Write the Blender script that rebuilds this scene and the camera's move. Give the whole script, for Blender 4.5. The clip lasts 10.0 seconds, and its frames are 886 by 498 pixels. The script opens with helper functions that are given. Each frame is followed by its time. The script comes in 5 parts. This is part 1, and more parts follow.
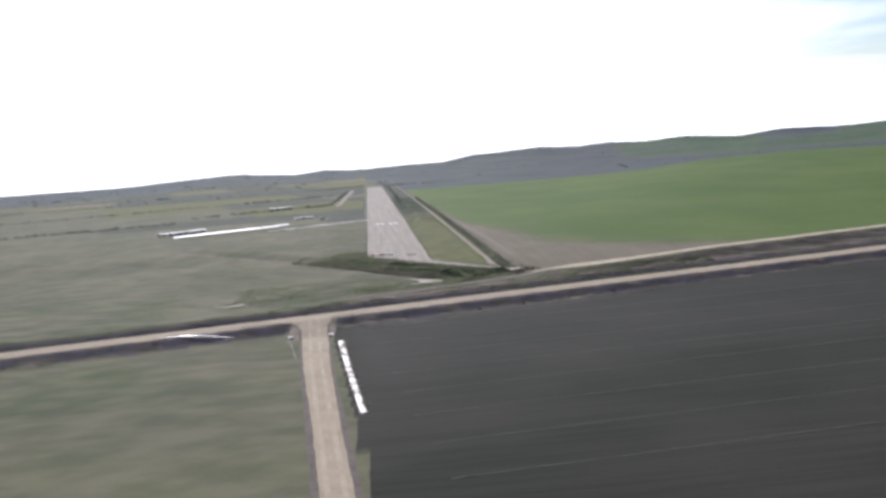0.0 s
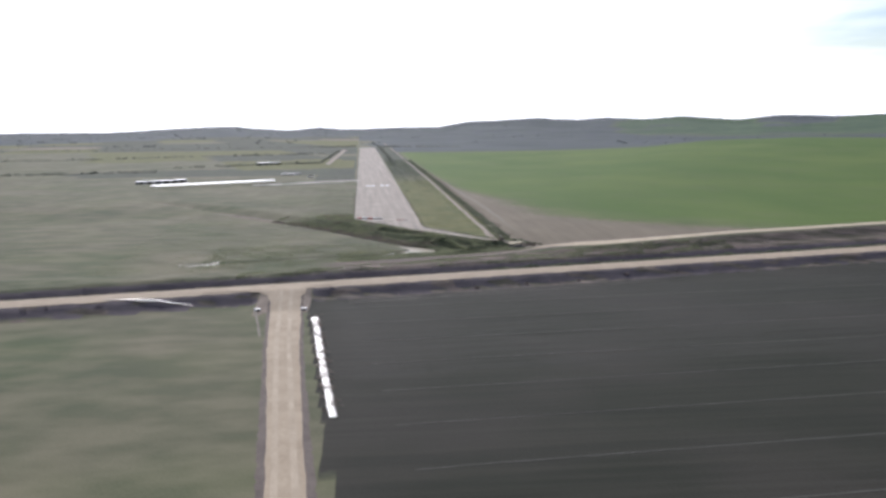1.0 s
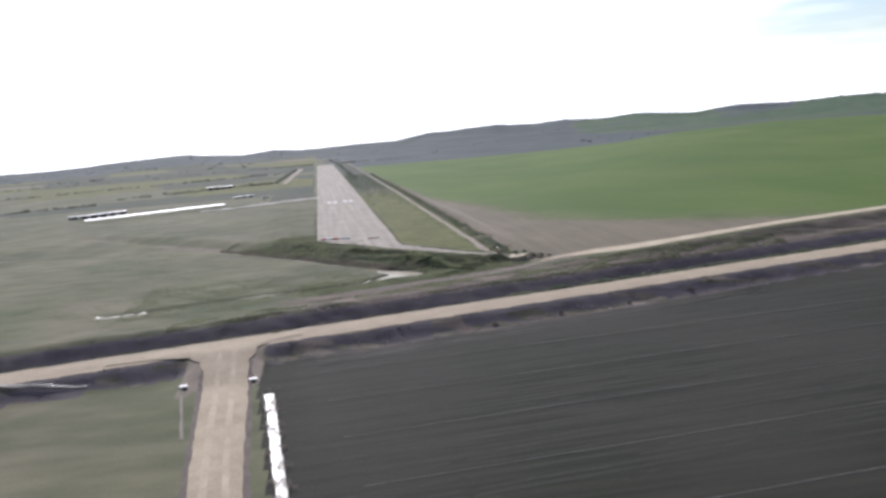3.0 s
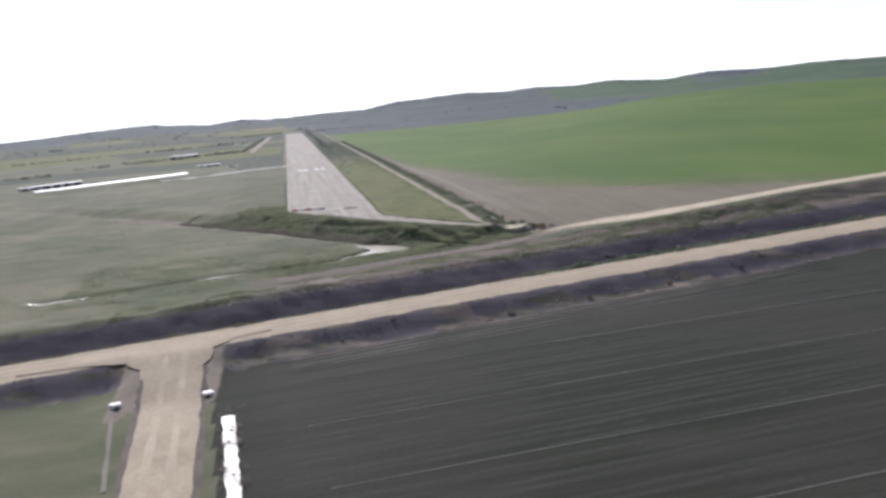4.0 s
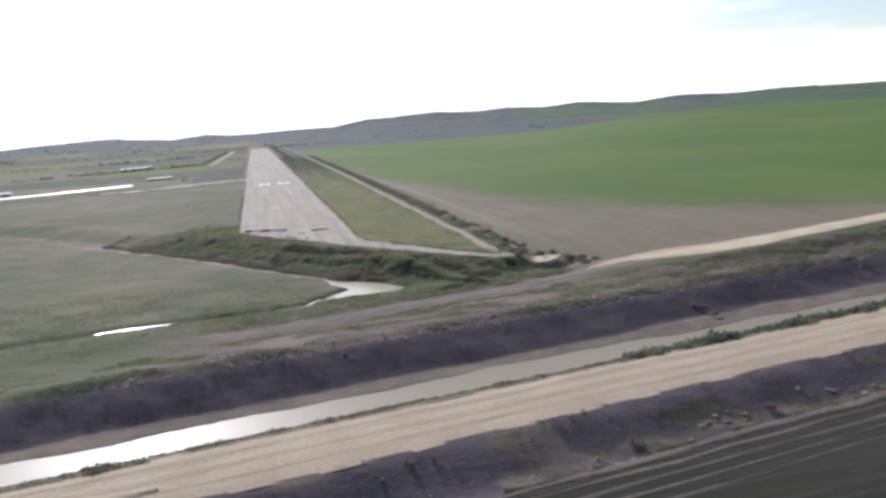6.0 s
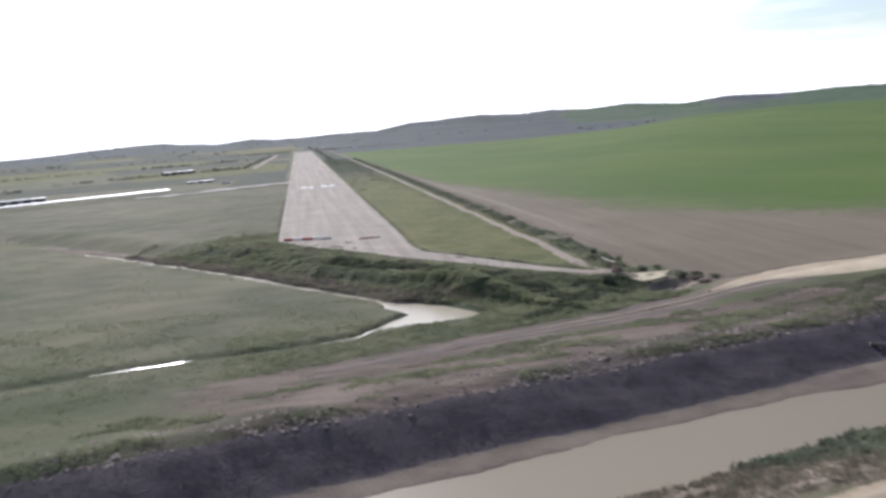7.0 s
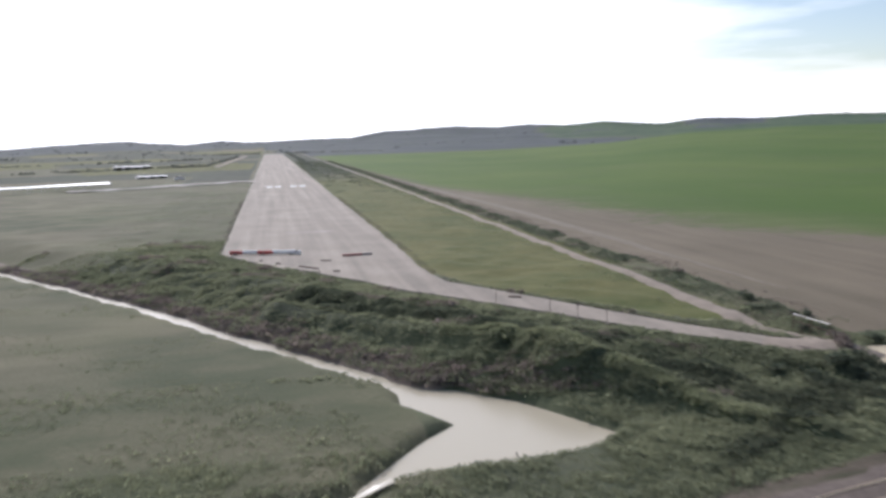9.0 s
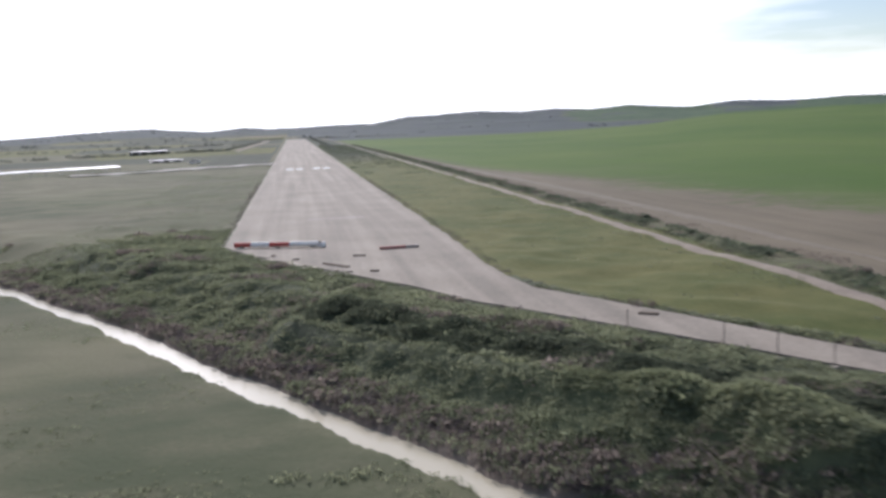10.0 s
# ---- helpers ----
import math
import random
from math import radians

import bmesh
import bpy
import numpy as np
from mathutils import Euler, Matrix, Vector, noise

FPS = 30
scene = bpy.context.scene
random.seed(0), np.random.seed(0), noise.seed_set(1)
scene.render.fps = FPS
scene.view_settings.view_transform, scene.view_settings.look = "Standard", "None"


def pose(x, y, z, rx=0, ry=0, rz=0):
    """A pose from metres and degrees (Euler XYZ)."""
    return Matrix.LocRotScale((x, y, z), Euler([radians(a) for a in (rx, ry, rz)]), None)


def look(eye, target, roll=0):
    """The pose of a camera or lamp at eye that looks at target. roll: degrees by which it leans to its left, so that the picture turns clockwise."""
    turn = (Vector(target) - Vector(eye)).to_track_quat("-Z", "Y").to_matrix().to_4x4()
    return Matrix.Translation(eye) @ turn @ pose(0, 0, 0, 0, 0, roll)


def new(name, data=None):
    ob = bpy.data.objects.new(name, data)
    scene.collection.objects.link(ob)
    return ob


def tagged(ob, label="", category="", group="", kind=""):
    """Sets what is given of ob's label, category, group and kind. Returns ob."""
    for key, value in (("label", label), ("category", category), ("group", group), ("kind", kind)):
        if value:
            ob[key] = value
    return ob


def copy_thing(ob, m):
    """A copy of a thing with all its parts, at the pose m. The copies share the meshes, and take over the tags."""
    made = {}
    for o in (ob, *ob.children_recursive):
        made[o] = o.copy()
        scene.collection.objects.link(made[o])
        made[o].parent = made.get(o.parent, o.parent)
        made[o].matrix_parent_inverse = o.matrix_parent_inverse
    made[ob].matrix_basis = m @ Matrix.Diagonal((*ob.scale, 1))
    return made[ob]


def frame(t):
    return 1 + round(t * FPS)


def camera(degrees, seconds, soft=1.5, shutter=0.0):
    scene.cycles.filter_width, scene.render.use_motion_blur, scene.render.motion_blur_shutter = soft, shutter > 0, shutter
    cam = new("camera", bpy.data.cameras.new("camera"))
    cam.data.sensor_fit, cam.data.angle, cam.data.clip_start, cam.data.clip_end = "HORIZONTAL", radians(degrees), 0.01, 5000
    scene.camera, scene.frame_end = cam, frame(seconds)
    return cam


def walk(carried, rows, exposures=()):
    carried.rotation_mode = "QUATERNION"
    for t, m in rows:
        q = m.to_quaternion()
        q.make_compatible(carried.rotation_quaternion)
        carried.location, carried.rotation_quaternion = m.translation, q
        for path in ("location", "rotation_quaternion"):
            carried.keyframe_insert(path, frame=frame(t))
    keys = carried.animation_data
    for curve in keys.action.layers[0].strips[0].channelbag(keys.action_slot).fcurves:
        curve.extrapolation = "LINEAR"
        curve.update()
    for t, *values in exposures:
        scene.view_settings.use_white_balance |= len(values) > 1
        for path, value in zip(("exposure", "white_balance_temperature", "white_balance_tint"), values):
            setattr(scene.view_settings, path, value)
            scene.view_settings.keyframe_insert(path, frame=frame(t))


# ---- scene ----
K = 1.25  # metres to one unit of the plan below

PATH = [
    (0.0, pose(-8.72, -336.33, 35.00, 84.15, 4.17, -4.96)),
    (0.5, pose(-8.65, -324.13, 34.04, 81.85, 2.17, -6.18)),
    (1.0, pose(-8.09, -311.83, 32.99, 81.93, 0.53, -5.27)),
    (1.5, pose(-8.47, -299.74, 31.73, 83.32, 2.34, -6.46)),
    (2.0, pose(-8.68, -287.79, 30.59, 81.07, 4.49, -7.05)),
    (2.5, pose(-8.58, -275.89, 29.49, 82.36, 2.81, -6.65)),
    (2.7, pose(-8.50, -271.09, 29.02, 82.74, 3.96, -7.30)),
    (3.8, pose(-9.21, -244.65, 26.14, 81.67, 4.49, -9.39)),
    (4.0, pose(-9.06, -239.77, 25.72, 80.50, 4.78, -10.13)),
    (4.5, pose(-7.97, -227.63, 24.59, 79.72, 5.45, -12.42)),
    (5.0, pose(-7.31, -215.41, 23.57, 82.50, 5.71, -12.25)),
    (5.2, pose(-7.00, -210.52, 22.97, 83.28, 5.15, -11.80)),
    (6.3, pose(-6.20, -183.78, 20.33, 80.55, 3.25, -11.95)),
    (6.5, pose(-5.90, -178.90, 19.87, 80.09, 2.69, -11.16)),
    (7.0, pose(-5.98, -165.70, 19.08, 82.09, 4.14, -9.41)),
    (7.5, pose(-5.77, -152.54, 18.00, 81.84, 4.35, -9.24)),
    (8.0, pose(-5.24, -139.21, 16.67, 82.27, 3.97, -9.00)),
    (8.5, pose(-5.06, -126.44, 15.22, 81.57, 2.30, -11.06)),
    (9.0, pose(-4.56, -113.51, 14.02, 82.78, 1.69, -11.16)),
    (9.5, pose(-4.35, -100.71, 12.82, 82.87, 2.55, -10.26)),
    (10.0, pose(-3.90, -87.84, 11.35, 81.93, 2.11, -9.69)),
]
cam = camera(53.64, 10.0, soft=3.1, shutter=0.4)
walk(cam, PATH, [(t, stops, 5990, 16.5) for t, stops in ((0.0, 0.32), (2.5, 0.40), (4.0, 0.46), (4.5, 0.68), (5.2, 0.75), (6.3, 0.36), (7.0, 0.42), (8.0, 0.34), (10.0, 0.30))])

# ---- light ----
SUN_AZ, SUN_EL = -9.0, 31.0  # degrees east of the runway heading, degrees above the horizon
world = bpy.data.worlds.new("sky")
scene.world = world
world.use_nodes = True
wn, wl = world.node_tree.nodes, world.node_tree.links
wn.clear()
w_out, w_bg, w_sky = wn.new("ShaderNodeOutputWorld"), wn.new("ShaderNodeBackground"), wn.new("ShaderNodeTexSky")
w_sky.sky_type, w_sky.sun_disc = "NISHITA", False
w_sky.sun_elevation, w_sky.sun_rotation = radians(SUN_EL), radians(SUN_AZ)
w_sky.air_density, w_sky.dust_density, w_sky.altitude = 1.0, 0.7, 50
w_bg.inputs["Strength"].default_value = 0.085
# thin streaked cirrus over the blue
w_co, w_map, w_noise = wn.new("ShaderNodeTexCoord"), wn.new("ShaderNodeMapping"), wn.new("ShaderNodeTexNoise")
w_map.inputs["Scale"].default_value = (1.6, 1.6, 11.0)
w_map.inputs["Rotation"].default_value = (0.12, -0.1, 0.0)
w_noise.inputs["Scale"].default_value, w_noise.inputs["Detail"].default_value = 1.7, 7.0
w_ramp, w_mix = wn.new("ShaderNodeValToRGB"), wn.new("ShaderNodeMix")
w_ramp.color_ramp.elements[0].position, w_ramp.color_ramp.elements[1].position = 0.30, 0.60
w_mix.data_type = "RGBA"
w_mix.inputs[7].default_value = (15.0, 15.0, 15.0, 1)
wl.new(w_co.outputs["Generated"], w_map.inputs["Vector"])
wl.new(w_map.outputs["Vector"], w_noise.inputs["Vector"])
# the haze is thickest towards the sun
w_dot, w_near, w_add = wn.new("ShaderNodeVectorMath"), wn.new("ShaderNodeMapRange"), wn.new("ShaderNodeMath")
w_dot.operation = "DOT_PRODUCT"
w_dot.inputs[1].default_value = (math.sin(radians(SUN_AZ)) * math.cos(radians(SUN_EL)), math.cos(radians(SUN_AZ)) * math.cos(radians(SUN_EL)), math.sin(radians(SUN_EL)))
w_near.inputs["From Min"].default_value, w_near.inputs["From Max"].default_value = 0.72, 0.925
w_near.inputs["To Min"].default_value, w_near.inputs["To Max"].default_value = -0.26, 0.34
wl.new(w_co.outputs["Generated"], w_dot.inputs[0])
wl.new(w_dot.outputs["Value"], w_near.inputs["Value"])
wl.new(w_near.outputs["Result"], w_add.inputs[0])
wl.new(w_noise.outputs["Fac"], w_add.inputs[1])
# and low over the horizon
w_sep, w_low, w_sum = wn.new("ShaderNodeSeparateXYZ"), wn.new("ShaderNodeMapRange"), wn.new("ShaderNodeMath")
w_low.inputs["From Min"].default_value, w_low.inputs["From Max"].default_value = 0.03, 0.115
w_low.inputs["To Min"].default_value, w_low.inputs["To Max"].default_value = 0.38, 0.0
wl.new(w_co.outputs["Generated"], w_sep.inputs[0])
wl.new(w_sep.outputs["Z"], w_low.inputs["Value"])
wl.new(w_low.outputs["Result"], w_sum.inputs[0])
wl.new(w_add.outputs[0], w_sum.inputs[1])
wl.new(w_sum.outputs[0], w_ramp.inputs["Fac"])
wl.new(w_ramp.outputs["Color"], w_mix.inputs[0])
wl.new(w_sky.outputs["Color"], w_mix.inputs[6])
wl.new(w_mix.outputs[2], w_bg.inputs["Color"])
wl.new(w_bg.outputs["Background"], w_out.inputs["Surface"])

sun_data = bpy.data.lights.new("sun", "SUN")
sun_data.energy, sun_data.angle, sun_data.color = 3.6, radians(0.5), (1.0, 0.96, 0.91)
sun = new("sun", sun_data)
sun_way = Vector((math.sin(radians(SUN_AZ)) * math.cos(radians(SUN_EL)), math.cos(radians(SUN_AZ)) * math.cos(radians(SUN_EL)), math.sin(radians(SUN_EL))))
sun.matrix_world = look(sun_way * 200, (0, 0, 0))


# ---- materials ----
def material(name, colours, scale=1.0, fine=12.0, rough=0.9, bump=0.3, metal=0.0, spec=0.2, contrast=(0.35, 0.65), per_piece=0.0):
    """A mottled surface: two colours by a broad noise, broken by a fine one, with fine relief. scale: features per metre."""
    m = bpy.data.materials.new(name)
    m.use_nodes = True
    n, l = m.node_tree.nodes, m.node_tree.links
    b = n["Principled BSDF"]
    co = n.new("ShaderNodeTexCoord")
    broad, small = n.new("ShaderNodeTexNoise"), n.new("ShaderNodeTexNoise")
    broad.inputs["Scale"].default_value, broad.inputs["Detail"].default_value = scale, 4
    small.inputs["Scale"].default_value, small.inputs["Detail"].default_value = fine, 5
    l.new(co.outputs["Object"], broad.inputs["Vector"])
    l.new(co.outputs["Object"], small.inputs["Vector"])
    ramp = n.new("ShaderNodeValToRGB")
    ramp.color_ramp.elements[0].position, ramp.color_ramp.elements[1].position = contrast
    ramp.color_ramp.elements[0].color, ramp.color_ramp.elements[1].color = (*colours[0], 1), (*colours[1], 1)
    mixer = n.new("ShaderNodeMath")
    mixer.operation = "MULTIPLY_ADD"
    mixer.inputs[1].default_value = 0.5
    l.new(small.outputs["Fac"], mixer.inputs[0])
    half = n.new("ShaderNodeMath")
    half.operation = "MULTIPLY"
    half.inputs[1].default_value = 0.5
    l.new(broad.outputs["Fac"], half.inputs[0])
    l.new(half.outputs[0], mixer.inputs[2])
    l.new(mixer.outputs[0], ramp.inputs["Fac"])
    colour = ramp.outputs["Color"]
    if per_piece:
        geo, hsv, shift = n.new("ShaderNodeNewGeometry"), n.new("ShaderNodeHueSaturation"), n.new("ShaderNodeMapRange")
        shift.inputs["To Min"].default_value, shift.inputs["To Max"].default_value = 1 - per_piece, 1 + per_piece
        l.new(geo.outputs["Random Per Island"], shift.inputs["Value"])
        l.new(shift.outputs["Result"], hsv.inputs["Value"])
        l.new(colour, hsv.inputs["Color"])
        colour = hsv.outputs["Color"]
    l.new(colour, b.inputs["Base Color"])
    b.inputs["Roughness"].default_value, b.inputs["Metallic"].default_value = rough, metal
    b.inputs["Specular IOR Level"].default_value = spec
    if bump:
        bm_node = n.new("ShaderNodeBump")
        bm_node.inputs["Strength"].default_value, bm_node.inputs["Distance"].default_value = bump, 0.08
        l.new(small.outputs["Fac"], bm_node.inputs["Height"])
        l.new(bm_node.outputs["Normal"], b.inputs["Normal"])
    return m


def leaf_material(name, dark, light, spread=0.35):
    """Thin leaves that let some of the low sun through, each clump a little different."""
    m = material(name, (dark, light), 0.12, 1.1, 0.9, 0, per_piece=spread)
    n, l = m.node_tree.nodes, m.node_tree.links
    b = n["Principled BSDF"]
    thin, mix = n.new("ShaderNodeBsdfTranslucent"), n.new("ShaderNodeMixShader")
    l.new(b.inputs["Base Color"].links[0].from_socket, thin.inputs["Color"])
    mix.inputs["Fac"].default_value = 0.5
    l.new(b.outputs["BSDF"], mix.inputs[1])
    l.new(thin.outputs["BSDF"], mix.inputs[2])
    l.new(mix.outputs["Shader"], n["Material Output"].inputs["Surface"])
    return m


def water_material(name, colour, rough, ripple, depth=0.05, gloss=0.5):
    m = bpy.data.materials.new(name)
    m.use_nodes = True
    n, l = m.node_tree.nodes, m.node_tree.links
    b = n["Principled BSDF"]
    b.inputs["Base Color"].default_value = (*colour, 1)
    b.inputs["Roughness"].default_value, b.inputs["IOR"].default_value = rough, 1.33
    b.inputs["Specular IOR Level"].default_value = gloss
    co, wave, bump = n.new("ShaderNodeTexCoord"), n.new("ShaderNodeTexNoise"), n.new("ShaderNodeBump")
    wave.inputs["Scale"].default_value, wave.inputs["Detail"].default_value = 3.0, 3
    bump.inputs["Strength"].default_value, bump.inputs["Distance"].default_value = ripple, depth
    l.new(co.outputs["Object"], wave.inputs["Vector"])
    l.new(wave.outputs["Fac"], bump.inputs["Height"])
    l.new(bump.outputs["Normal"], b.inputs["Normal"])
    return m


def ground_material():
    """The land's cover: rough pasture, with crop, bare soil, tilled soil, dry bank, mown turf and hill scrub by the sheet's own weights."""
    m = bpy.data.materials.new("land")
    m.use_nodes = True
    n, l = m.node_tree.nodes, m.node_tree.links
    b = n["Principled BSDF"]
    b.inputs["Roughness"].default_value = 0.95
    b.inputs["Specular IOR Level"].default_value = 0.1
    co = n.new("ShaderNodeTexCoord")

    def noise_node(scale, detail=5, stretch=None):
        t = n.new("ShaderNodeTexNoise")
        t.inputs["Scale"].default_value, t.inputs["Detail"].default_value = scale, detail
        source = co.outputs["Object"]
        if stretch:
            mp = n.new("ShaderNodeMapping")
            mp.inputs["Rotation"].default_value, mp.inputs["Scale"].default_value = (0, 0, stretch[0]), stretch[1]
            l.new(source, mp.inputs["Vector"])
            source = mp.outputs["Vector"]
        l.new(source, t.inputs["Vector"])
        return t.outputs["Fac"]

    def two(fac, dark, light, low=0.35, high=0.65):
        r = n.new("ShaderNodeValToRGB")
        r.color_ramp.elements[0].position, r.color_ramp.elements[1].position = low, high
        r.color_ramp.elements[0].color, r.color_ramp.elements[1].color = (*dark, 1), (*light, 1)
        l.new(fac, r.inputs["Fac"])
        return r.outputs["Color"]

    def blend(fac, a, c):
        x = n.new("ShaderNodeMix")
        x.data_type = "RGBA"
        if isinstance(fac, float):
            x.inputs[0].default_value = fac
        else:
            l.new(fac, x.inputs[0])
        l.new(a, x.inputs[6])
        l.new(c, x.inputs[7])
        return x.outputs[2]

    broad, middle, fine = noise_node(0.035), noise_node(0.33), noise_node(3.0, 6)
    big = noise_node(0.006, 4)
    covers = {
        "pasture": blend(fine, two(noise_node(0.12, 6, (0.2, (0.8, 1.5, 1))), (0.068, 0.076, 0.042), (0.164, 0.147, 0.095), 0.4, 0.62), two(noise_node(0.022, 6), (0.07, 0.08, 0.042), (0.156, 0.138, 0.089), 0.4, 0.6)),
        "crop": blend(fine, two(noise_node(0.02, 6, (0.5, (1, 0.6, 1))), (0.058, 0.103, 0.018), (0.094, 0.135, 0.029), 0.34, 0.66), two(big, (0.053, 0.103, 0.016), (0.096, 0.136, 0.03), 0.36, 0.64)),
        "bare": blend(fine, two(broad, (0.132, 0.112, 0.075), (0.182, 0.151, 0.104)), two(noise_node(0.3, 6, (0.06, (1.5, 0.12, 1))), (0.112, 0.096, 0.069), (0.184, 0.151, 0.11), 0.3, 0.7)),
        "tilled": blend(fine, two(noise_node(0.03, 6), (0.0175, 0.0215, 0.0125), (0.039, 0.0365, 0.029), 0.4, 0.6), two(noise_node(0.5, 5, (-0.1, (0.08, 2, 1))), (0.017, 0.017, 0.0125), (0.036, 0.034, 0.025))),
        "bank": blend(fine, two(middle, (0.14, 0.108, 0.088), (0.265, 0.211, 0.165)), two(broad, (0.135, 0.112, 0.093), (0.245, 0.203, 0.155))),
        "mown": blend(fine, two(noise_node(0.5, 5), (0.072, 0.084, 0.026), (0.126, 0.125, 0.045), 0.34, 0.66), two(noise_node(0.1, 6), (0.068, 0.084, 0.025), (0.145, 0.132, 0.051), 0.38, 0.62)),
        # blue distance haze is mixed into the scrub and hill colours
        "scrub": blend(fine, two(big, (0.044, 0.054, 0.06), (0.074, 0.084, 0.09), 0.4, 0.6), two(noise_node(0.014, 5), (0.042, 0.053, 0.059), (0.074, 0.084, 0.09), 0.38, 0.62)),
        "hill": blend(fine, two(big, (0.042, 0.074, 0.04), (0.07, 0.106, 0.058), 0.42, 0.58), two(broad, (0.039, 0.068, 0.042), (0.07, 0.1, 0.06), 0.4, 0.6)),
        "plough": blend(fine, two(middle, (0.04, 0.045, 0.032), (0.075, 0.075, 0.056)), two(broad, (0.038, 0.046, 0.032), (0.07, 0.078, 0.056))),
        "weed": blend(fine, two(middle, (0.055, 0.07, 0.038), (0.115, 0.125, 0.068)), two(broad, (0.06, 0.06, 0.046), (0.125, 0.135, 0.07))),
        "soil": blend(fine, two(middle, (0.074, 0.062, 0.066), (0.113, 0.095, 0.098), 0.36, 0.64), two(noise_node(0.5, 6, (0.2, (0.5, 1.8, 1))), (0.072, 0.061, 0.065), (0.117, 0.097, 0.1), 0.34, 0.66)),
        "rubble": blend(fine, two(noise_node(0.4, 6, (-0.22, (0.3, 1.4, 1))), (0.062, 0.053, 0.038), (0.165, 0.128, 0.106), 0.42, 0.58), two(noise_node(0.22, 6, (-0.22, (0.35, 1.3, 1))), (0.058, 0.06, 0.034), (0.175, 0.135, 0.11), 0.43, 0.57)),
    }
    colour = covers["pasture"]
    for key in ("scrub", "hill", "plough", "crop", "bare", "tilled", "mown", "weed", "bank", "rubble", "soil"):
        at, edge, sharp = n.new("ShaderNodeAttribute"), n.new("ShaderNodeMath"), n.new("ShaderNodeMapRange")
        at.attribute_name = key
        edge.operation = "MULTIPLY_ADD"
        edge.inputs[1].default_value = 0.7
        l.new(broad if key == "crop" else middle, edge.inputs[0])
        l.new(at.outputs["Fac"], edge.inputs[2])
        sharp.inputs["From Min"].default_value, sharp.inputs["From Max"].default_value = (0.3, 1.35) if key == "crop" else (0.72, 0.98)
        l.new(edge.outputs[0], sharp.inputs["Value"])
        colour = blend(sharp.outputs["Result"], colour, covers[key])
    l.new(colour, b.inputs["Base Color"])
    bump = n.new("ShaderNodeBump")
    bump.inputs["Strength"].default_value, bump.inputs["Distance"].default_value = 0.6, 0.12
    l.new(fine, bump.inputs["Height"])
    l.new(bump.outputs["Normal"], b.inputs["Normal"])
    return m


M_LAND = ground_material()


def asphalt_material():
    """Old asphalt: pale aggregate, lengthwise wear and darker lanes, patches of different age."""
    m = material("worn asphalt", ((0.2, 0.17, 0.134), (0.3, 0.257, 0.208)), 0.12, 4.0, 0.9, 0.15)
    n, l = m.node_tree.nodes, m.node_tree.links
    b = n["Principled BSDF"]
    co, mp, lanes, tone, mix = n.new("ShaderNodeTexCoord"), n.new("ShaderNodeMapping"), n.new("ShaderNodeTexNoise"), n.new("ShaderNodeMapRange"), n.new("ShaderNodeHueSaturation")
    mp.inputs["Scale"].default_value = (0.55, 0.012, 1)
    lanes.inputs["Scale"].default_value, lanes.inputs["Detail"].default_value = 1.0, 4
    tone.inputs["From Min"].default_value, tone.inputs["From Max"].default_value = 0.36, 0.64
    tone.inputs["To Min"].default_value, tone.inputs["To Max"].default_value = 0.84, 1.14
    l.new(co.outputs["Object"], mp.inputs["Vector"])
    l.new(mp.outputs["Vector"], lanes.inputs["Vector"])
    l.new(lanes.outputs["Fac"], tone.inputs["Value"])
    l.new(tone.outputs["Result"], mix.inputs["Value"])
    l.new(b.inputs["Base Color"].links[0].from_socket, mix.inputs["Color"])
    l.new(mix.outputs["Color"], b.inputs["Base Color"])
    return m


M_ASPHALT = asphalt_material()
M_TRACK = material("pale earth track", ((0.28, 0.22, 0.15), (0.40, 0.325, 0.23)), 0.25, 3.0, 0.95, 0.4)
M_DUST = material("dusty pale track", ((0.36, 0.295, 0.20), (0.50, 0.42, 0.30)), 0.25, 3.0, 0.95, 0.3)
M_VERGE = material("trodden verge", ((0.085, 0.067, 0.057), (0.15, 0.121, 0.1)), 0.4, 3.0, 0.95, 0.4)
M_RUT = material("dry wheel rut", ((0.31, 0.25, 0.175), (0.45, 0.37, 0.27)), 0.3, 4.0, 0.95, 0.3)
M_GRASS = leaf_material("rough grass", (0.14, 0.158, 0.098), (0.3, 0.31, 0.192), 0.3)
M_DRY = leaf_material("dry bank grass", (0.145, 0.12, 0.104), (0.265, 0.222, 0.187), 0.2)
M_FRINGE = leaf_material("purple-brown dead stems", (0.088, 0.075, 0.073), (0.15, 0.127, 0.122), 0.12)
M_MARGIN = leaf_material("olive-brown margin growth", (0.1, 0.094, 0.07), (0.18, 0.165, 0.12), 0.2)
M_REED = leaf_material("dead grey-purple growth", (0.094, 0.08, 0.083), (0.148, 0.127, 0.13), 0.1)
M_CREST = leaf_material("yellow-green grass", (0.18, 0.2, 0.115), (0.31, 0.32, 0.19), 0.2)
M_LEAF = leaf_material("shrub leaves", (0.085, 0.105, 0.072), (0.175, 0.188, 0.126), 0.3)
# dark leaves for bushes, also used to paint shade into hollows
M_LEAF_DARK_SHADE = leaf_material("dark bramble leaves with painted shade", (0.064, 0.076, 0.052), (0.13, 0.14, 0.092), 0.25)
# far foliage: distance haze put into the colour, paler and blue-grey
M_WOODS_HAZE = leaf_material("haze-tinted distant woods", (0.062, 0.07, 0.073), (0.095, 0.104, 0.106), 0.05)
M_HEDGEROW_HAZE = leaf_material("haze-paled hedgerow leaves", (0.12, 0.13, 0.11), (0.2, 0.21, 0.17), 0.12)
